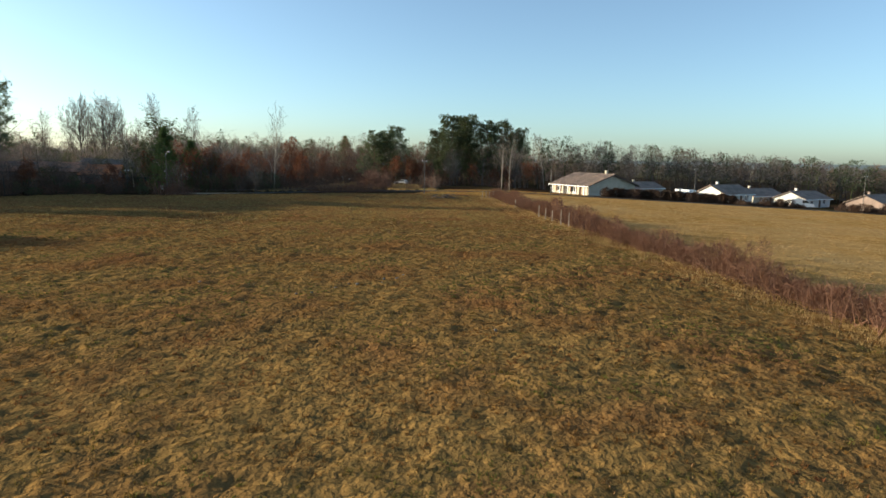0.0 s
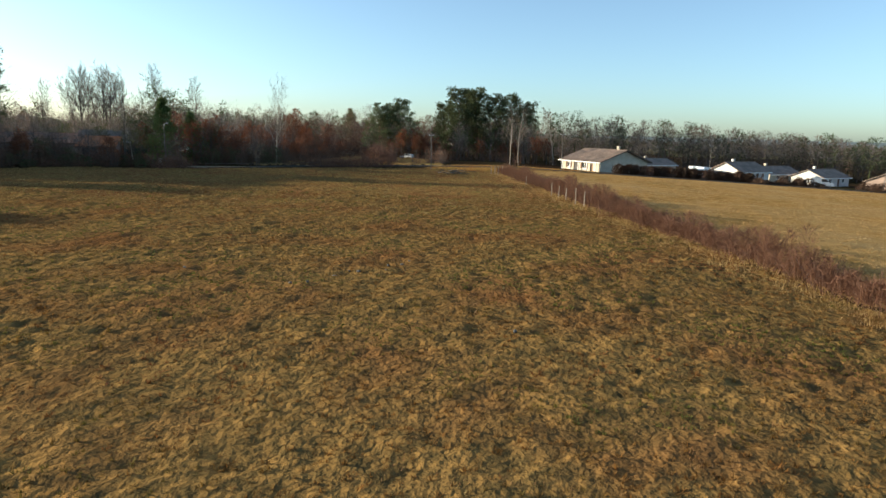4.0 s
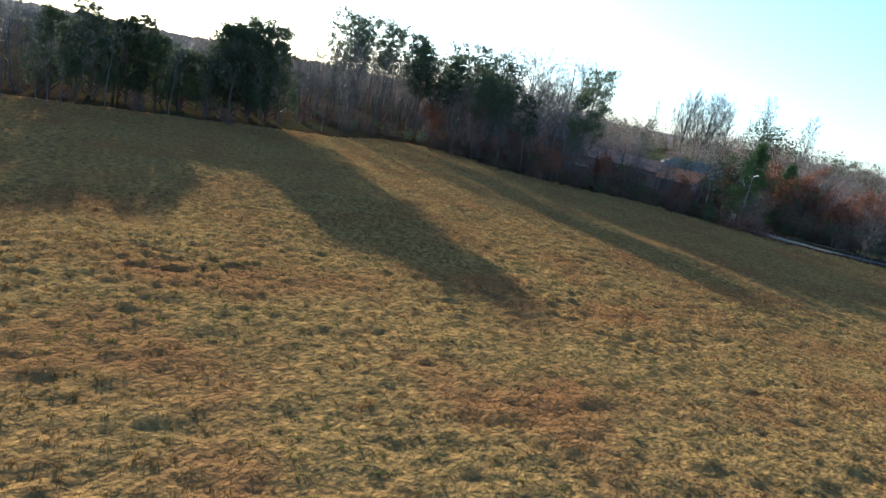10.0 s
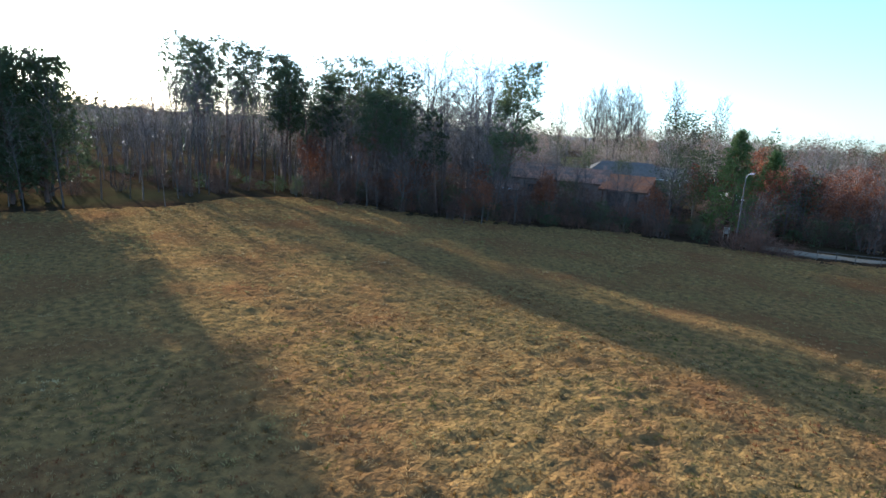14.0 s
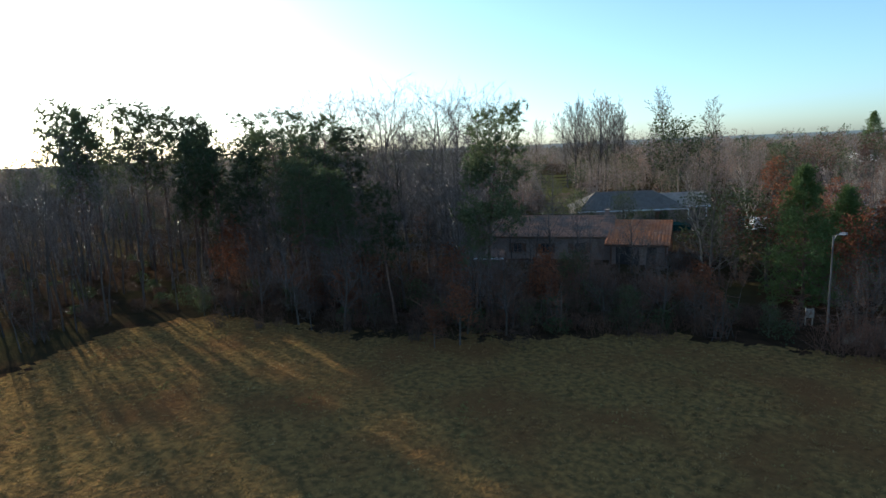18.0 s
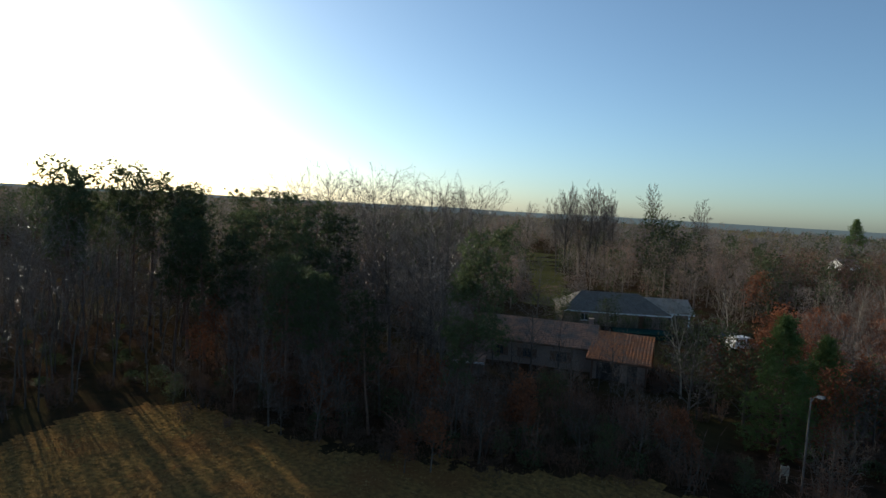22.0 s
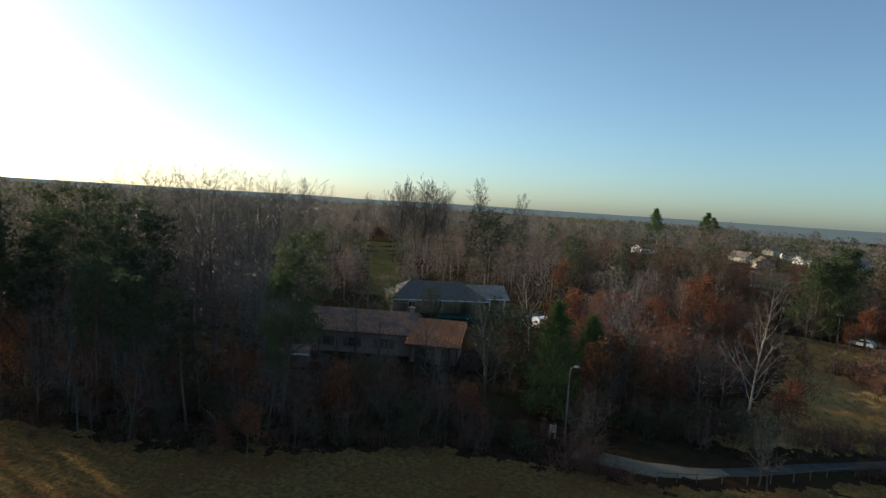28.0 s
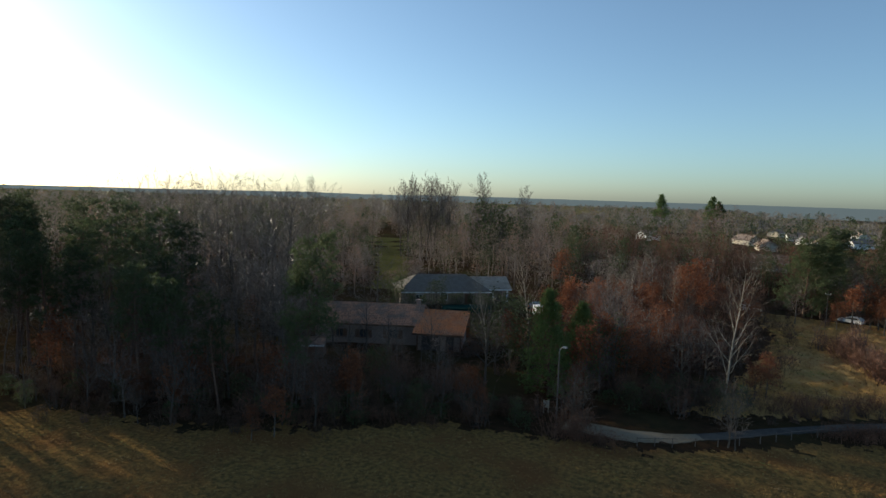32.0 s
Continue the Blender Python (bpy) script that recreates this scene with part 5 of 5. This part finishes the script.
box = thing("notice_board", (-57.0, 121.9, 0), 30, "small pale board on two posts beside the lane", "sign")
s = Shape()
s.box(-0.3, -0.04, 0.6, 0.3, 0.04, 1.3)
part("board", s, POST, box)
for px in (-0.24, 0.24):
    s = Shape()
    s.box(px - 0.04, 0.042, -0.2, px + 0.04, 0.12, 1.35)
    part("post", s, POST, box)


# ---- poles and fences ----
def utility_pole(at, height, label, lamp=False, turn=0):
    p = thing("street_lamp" if lamp else "utility_pole", (at[0], at[1], float(land(*at))), turn, label, "pole")
    s = Shape()
    for k in range(6):
        a, b = k / 6, (k + 1) / 6
        s.tube((0, 0, -0.3 + (height + 0.3) * a), (0, 0, -0.3 + (height + 0.3) * b), 0.085 - 0.035 * a, 0.085 - 0.035 * b, 8, k == 5)
    part("pole", s.weld(), CONCRETE, p, smooth=True)
    if lamp:
        s = Shape()
        s.tube((0, 0, height - 0.35), (0.25, 0, height + 0.12), 0.04, 0.035, 6, True)
        s.tube((0.25, 0, height + 0.12), (0.6, 0, height + 0.18), 0.035, 0.03, 6, True)
        arm = part("arm", s, METAL, p)
        s = Shape()
        s.prism([(0.45, -0.14, height + 0.1), (0.45, 0.14, height + 0.1), (0.45, 0.1, height + 0.28), (0.45, -0.1, height + 0.28)], (1, 0, 0.1), 0.45)
        head = part("lamp_head", s, METAL, p)
        s = Shape()
        s.prism([(0.5, -0.1, height + 0.04), (0.5, 0.1, height + 0.04), (0.5, 0.11, height + 0.1), (0.5, -0.11, height + 0.1)], (1, 0, 0.1), 0.35)
        part("lens", s, GLASS, head)
    else:
        s = Shape()
        s.box(-0.5, -0.05, height - 0.55, 0.5, 0.05, height - 0.45)
        arm = part("crossarm", s, METAL, p)
        for ix in (-0.42, 0.0, 0.42):
            s = Shape()
            s.tube((ix, 0, height - 0.45), (ix, 0, height - 0.28), 0.05, 0.035, 6, True)
            part("insulator", s, WHITE, arm)
    return p


utility_pole((-55.7, 121.2), 7.1, "slim weathered street lamp standing among bushes at the lane", True, -20)
utility_pole((-10.1, 131.5), 6.9, "slim pale utility pole at the meadow's corner")
utility_pole((17.0, 146), 8.2, "tall dark utility pole in front of the cream house")
utility_pole((52, 155), 8.0, "utility pole beside the village houses")
utility_pole((88, 150), 8.4, "utility pole beside the village houses")
utility_pole((-25.5, 199), 6.5, "utility pole beside the lane behind the birch")


def post(at, height, lean, label, group):
    p = thing("fence_post", (at[0], at[1], float(land(*at))), lean * 30, label, "fence post", group)
    s = Shape()
    s.tube((0, 0, -0.25), (lean * 0.05, 0, height), 0.06, 0.05, 6, True)
    part("stake", s, POST, p)
    return p


pr = random.Random(9)
for x, y in ((5.9, 88.1), (6.3, 85.6), (6.7, 83.2), (7.2, 80.3), (7.6, 78.0), (4.4, 101)):
    post((x, y), pr.uniform(1.35, 1.75), pr.uniform(-1, 1), "weathered wooden stake in the bramble hedge", "hedge stakes")
for x, y in ((0.8, 123.0), (1.5, 123.4), (2.1, 123.7), (2.9, 124.2)):
    post((x, y), 1.4, pr.uniform(-1, 1), "short grey stake at the meadow's corner", "corner stakes")

RAIL = [(-47.4, 118.0), (-44.6, 119.5), (-41.0, 121.6), (-37.6, 124.6), (-35.0, 127.2), (-30.5, 131.2), (-24, 136.2)]
fence = thing("rail_fence", (0, 0, 0), 0, "low pale wooden rail fence beside the lane", "fence")
for (ax, ay), (bx, by) in zip(RAIL, RAIL[1:]):
    for f in (0, 0.5):
        s = Shape()
        x, y = ax + (bx - ax) * f, ay + (by - ay) * f
        s.tube((x, y, -0.2), (x, y, 0.95), 0.045, 0.04, 6, True)
        part("post", s, OLD_WOOD, fence)
    s = Shape()
    s.tube((ax, ay, 0.85), (bx, by, 0.85), 0.03, 0.03, 6, True)
    part("rail", s, OLD_WOOD, fence)

# brush heap at the meadow's end
heap = thing("brush_pile", (-5.7, 121.5, 0), 0, "heap of cut branches and pale logs at the meadow's end", "brush pile")
hr = random.Random(12)
for k in range(36):
    s = Shape()
    a = hr.uniform(0, 6.28)
    c = Vector((hr.gauss(0, 1.4), hr.gauss(0, 0.7), hr.uniform(0.1, 0.7)))
    d = Vector((math.cos(a), math.sin(a) * 0.6, hr.uniform(-0.15, 0.35))) * hr.uniform(0.5, 1.3)
    rr = hr.uniform(0.02, 0.08)
    s.tube(c - d, c + d, rr, rr * 0.6, 5, True)
    part("branch", s, POST if k % 5 == 0 else BARK, heap)


# ---- vehicles ----
def vehicle(name, at, turn, profile, cabin, width, paint, wheels, label, category="car", wheel_r=0.32):
    """A body pushed out of its side profile, with glass, wheels and lamps; it looks along its own x."""
    v = thing(name, (at[0], at[1], float(land(*at))), turn, label, category)
    s = Shape()
    s.prism([(x, -width / 2, z) for x, z in profile], (0, 1, 0), width)
    part("body", s, paint, v)
    s = Shape()
    s.prism([(x, -width / 2 - 0.01, z) for x, z in cabin], (0, 1, 0), width + 0.02)
    part("side_window", s, GLASS, v)
    xa = max(x for x, z in profile)
    xb = min(x for x, z in profile)
    for wx in wheels:
        for wy in (-width / 2 + 0.02, width / 2 - 0.2):
            s = Shape()
            s.tube((wx, wy - 0.02, wheel_r), (wx, wy + 0.2, wheel_r), wheel_r, wheel_r, 14, True)
            t = part("tyre", s, RUBBER, v)
            s = Shape()
            s.tube((wx, wy - 0.035, wheel_r), (wx, wy + 0.215, wheel_r), wheel_r * 0.6, wheel_r * 0.6, 10, True)
            part("rim", s, METAL, t)
    for wy in (-width / 2 + 0.1, width / 2 - 0.4):
        s = Shape()
        s.box(xa - 0.06, wy, 0.62, xa + 0.015, wy + 0.3, 0.78)
        part("headlight", s, GLASS, v)
        s = Shape()
        s.box(xb - 0.015, wy, 0.7, xb + 0.05, wy + 0.3, 0.9)
        part("tail_light", s, TILE, v)
    return v


CAR = [(-2.1, 0.35), (2.1, 0.35), (2.15, 0.7), (1.95, 0.88), (1.0, 0.98), (0.35, 1.42), (-1.3, 1.46), (-1.95, 1.05), (-2.15, 0.8)]
CAR_GLASS = [(0.85, 0.98), (0.3, 1.36), (-1.25, 1.4), (-1.75, 1.05)]
VAN = [(-2.4, 0.4), (2.3, 0.4), (2.4, 0.8), (2.1, 1.1), (1.3, 1.25), (0.7, 2.0), (-2.3, 2.1), (-2.45, 1.2)]
VAN_GLASS = [(1.25, 1.28), (0.68, 1.9), (-0.2, 1.93), (-0.2, 1.28)]
CAMPER = [(-2.6, 0.5), (2.4, 0.5), (2.6, 1.0), (2.3, 1.3), (2.5, 1.9), (2.4, 2.7), (-2.6, 2.75)]
CAMPER_GLASS = [(1.2, 1.4), (1.2, 2.0), (-0.6, 2.0), (-0.6, 1.4)]
vehicle("white_car", (-20.5, 206), 150, CAR, CAR_GLASS, 1.75, CAR_WHITE, (-1.3, 1.3), "white estate car parked on the verge by bushes")
vehicle("white_van", (-72.5, 171.0), 60, VAN, VAN_GLASS, 1.9, CAR_WHITE, (-1.5, 1.5), "white van parked between the houses")
vehicle("dark_car", (-75.5, 176.0), 65, CAR, CAR_GLASS, 1.75, CAR_DARK, (-1.3, 1.3), "dark car parked behind the white van")
vehicle("camper_van", (53.5, 164), -70, CAMPER, CAMPER_GLASS, 2.1, CAR_WHITE, (-1.6, 1.6), "white camper van parked beside a hedge", "camper van")
vehicle("delivery_van", (74.3, 150.0), -12, VAN, VAN_GLASS, 1.9, CAR_WHITE, (-1.5, 1.5), "white delivery van parked before the bungalows", "van")
vehicle("parked_car", (-38.5, 203), 20, CAR, CAR_GLASS, 1.75, CAR_WHITE, (-1.3, 1.3), "pale car parked among trees past the lane")


# ---- meadow grass: blades in tussocks, too many to tell apart ----
def grass_field(name, seed, count, spot, mat, label, tall=(0.16, 0.42), blades=7, spread=0.16, patch=FIELD, thin=(0.012, 0.028)):
    r = np.random.RandomState(seed)
    x, y = spot(r, count)
    ok = inside(patch, x, y)
    if patch is FIELD and tall[1] < 0.25:
        lump = tussocks(x, y)
        ok &= lump > np.percentile(lump, 38)
    x, y = x[ok], y[ok]
    z = tussocks(x, y) * np.clip(np.minimum(np.minimum(x + 110, 40 - x), np.minimum(y + 2, 140 - y)) / 12, 0, 1) + land(x, y)
    n = len(x)
    bx = np.repeat(x, blades) + r.normal(0, spread, n * blades)
    by = np.repeat(y, blades) + r.normal(0, spread, n * blades)
    bz = np.repeat(z, blades) - 0.06
    h = np.repeat(r.uniform(*tall, n), blades) * r.uniform(0.7, 1.2, n * blades)
    a = r.uniform(0, 6.283, n * blades)
    lean = r.uniform(0.2, 0.9, n * blades) * h
    w = r.uniform(*thin, n * blades)
    p0 = np.stack([bx - np.sin(a) * w, by + np.cos(a) * w, bz], -1)
    p1 = np.stack([bx + np.sin(a) * w, by - np.cos(a) * w, bz], -1)
    p2 = np.stack([bx + np.cos(a) * lean, by + np.sin(a) * lean, bz + h], -1)
    v = np.stack([p0, p1, p2], 1).reshape(-1, 3)
    me = bpy.data.meshes.new(name)
    me.vertices.add(len(v))
    me.vertices.foreach_set("co", v.ravel())
    m = n * blades
    me.loops.add(3 * m)
    me.loops.foreach_set("vertex_index", np.arange(3 * m, dtype=np.int32))
    me.polygons.add(m)
    me.polygons.foreach_set("loop_start", np.arange(0, 3 * m, 3, dtype=np.int32))
    me.materials.append(mat)
    me.update(calc_edges=True)
    return tagged(new(name, me), label, "grass", kind="stuff")


def near_path(r, n):
    return 13 - 71 * r.uniform(0, 1, n) ** 1.1, 21 + 64 * r.uniform(0, 1, n) ** 1.15


def whole(r, n):
    return r.uniform(-103, 16, n), r.uniform(18, 134, n)


def tufts(name, seed, count, spot, mat, label, blades=14, patch=FIELD, wide=(0.1, 0.3), tall=(0.08, 0.26), thin=(0.012, 0.034), skip=None):
    """Domed tussocks: fans of blades, short and flat at the rim, upright in the middle."""
    r = np.random.RandomState(seed)
    x, y = spot(r, count)
    ok = inside(patch, x, y)
    if skip:
        ok &= ~inside(skip, x, y)
    x, y = x[ok], y[ok]
    n = len(x)
    level = np.clip(np.minimum(np.minimum(x + 110, 40 - x), np.minimum(y + 2, 140 - y)) / 12, 0, 1)
    z = np.repeat(tussocks(x, y) * level + hummocks(x, y) + land(x, y), blades) - 0.04
    rad, h = np.repeat(r.uniform(*wide, n), blades), np.repeat(r.uniform(*tall, n), blades)
    m = n * blades
    a, q = r.uniform(0, 6.283, m), np.sqrt(r.uniform(0, 1, m))
    bx, by = np.repeat(x, blades) + np.cos(a) * q * rad * 0.6, np.repeat(y, blades) + np.sin(a) * q * rad * 0.6
    w = r.uniform(*thin, m)
    s = a + r.normal(0, 0.5, m)
    tip = rad * (0.35 + 0.6 * q)
    p0 = np.stack([bx - np.sin(s) * w, by + np.cos(s) * w, z], -1)
    p1 = np.stack([bx + np.sin(s) * w, by - np.cos(s) * w, z], -1)
    p2 = np.stack([bx + np.cos(s) * tip, by + np.sin(s) * tip, z + 0.04 + h * (1.05 - 0.75 * q * q) * r.uniform(0.7, 1.15, m)], -1)
    v = np.stack([p0, p1, p2], 1).reshape(-1, 3)
    me = bpy.data.meshes.new(name)
    me.vertices.add(len(v))
    me.vertices.foreach_set("co", v.ravel())
    me.loops.add(3 * m)
    me.loops.foreach_set("vertex_index", np.arange(3 * m, dtype=np.int32))
    me.polygons.add(m)
    me.polygons.foreach_set("loop_start", np.arange(0, 3 * m, 3, dtype=np.int32))
    me.materials.append(mat)
    me.update(calc_edges=True)
    return tagged(new(name, me), label, "grass", kind="stuff")


def pasture_spot(r, n):
    return r.uniform(5, 115, n), r.uniform(22, 150, n)


tufts("meadow_tussocks", 1, 40000, near_path, TUFT, "domed ochre and olive grass tussocks of the winter meadow", 10, FIELD, (0.06, 0.15), (0.04, 0.11), (0.012, 0.028))
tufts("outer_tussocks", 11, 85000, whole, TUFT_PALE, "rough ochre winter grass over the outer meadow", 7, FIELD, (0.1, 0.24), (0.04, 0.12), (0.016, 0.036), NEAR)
tufts("pasture_tussocks", 12, 48000, pasture_spot, PASTURE_BLADES, "short tan winter grass of the pasture", 6, PASTURE_LAND, (0.14, 0.36), (0.05, 0.12), (0.02, 0.05))
grass_field("rusty_tussocks", 3, 7000, near_path, STRAW_RED, "rust-brown dead grass clumps in the meadow", (0.05, 0.12), 12, 0.16, thin=(0.01, 0.022))


def hedge_side(r, n):
    k = r.randint(0, len(HEDGE) - 2, n)
    f = r.uniform(0, 1, n)
    a, b = np.array(HEDGE)[k], np.array(HEDGE)[k + 1]
    p = a + (b - a) * f[:, None]
    return p[:, 0] - np.abs(r.normal(0.4, 1.7, n)), p[:, 1]


def lane_meadow(r, n):
    return r.uniform(-40, -10, n), r.uniform(134, 202, n)


def verge_spot(r, n):
    return r.uniform(-12, 28, n), r.uniform(128, 166, n)


grass_field("verge_grass", 7, 9000, verge_spot, STRAW, "dull winter grass beside the lane", (0.1, 0.3), 6, 0.2, VERGE)
grass_field("hedge_grass", 4, 2600, hedge_side, STRAW_PALE, "tall dry grass along the bramble hedge", (0.12, 0.36), 10, 0.25, thin=(0.006, 0.014))
tufts("lane_meadow_grass", 5, 9000, lane_meadow, TUFT_PALE, "bleached straw tussocks on the small meadow past the lane", 9, MEADOW, (0.2, 0.5), (0.1, 0.3), (0.02, 0.05))


# grey stones lying in the meadow
STONES = [(-10.7, 46.4), (-11.2, 45.2), (-10.2, 46.2), (-8.9, 46.7), (-8.2, 48.0), (-7.9, 49.0), (-8.9, 47.7), (-12.9, 43.6), (-12.1, 43.6), (-18.7, 45.8), (-3.3, 37.6)]
sr = random.Random(31)
for x, y in STONES:
    zs = float(tussocks(np.array([x]), np.array([y]))[0])
    stone = Shape()
    n = 7
    r0 = sr.uniform(0.05, 0.1)
    rings = ((0.7, -0.08), (1.0, 0.04), (0.75, 0.13), (0.3, 0.17))
    for f, h in rings:
        for k in range(n):
            a = 6.283 * k / n + f
            q = r0 * f * sr.uniform(0.8, 1.2)
            stone.v.append((q * math.cos(a) * 1.3, q * math.sin(a), h * r0 * 6 * sr.uniform(0.85, 1.1)))
    for j in range(len(rings) - 1):
        for k in range(n):
            stone.f.append((j * n + k, j * n + (k + 1) % n, (j + 1) * n + (k + 1) % n, (j + 1) * n + k))
    stone.f.append(tuple(range((len(rings) - 1) * n, len(rings) * n)))
    ob = new("stone", stone.mesh("stone", STONE))
    ob.matrix_basis = pose(x, y, zs, 0, 0, sr.uniform(0, 360))
    tagged(ob, "small rough grey stone lying in the meadow grass", "stone", "meadow stones")
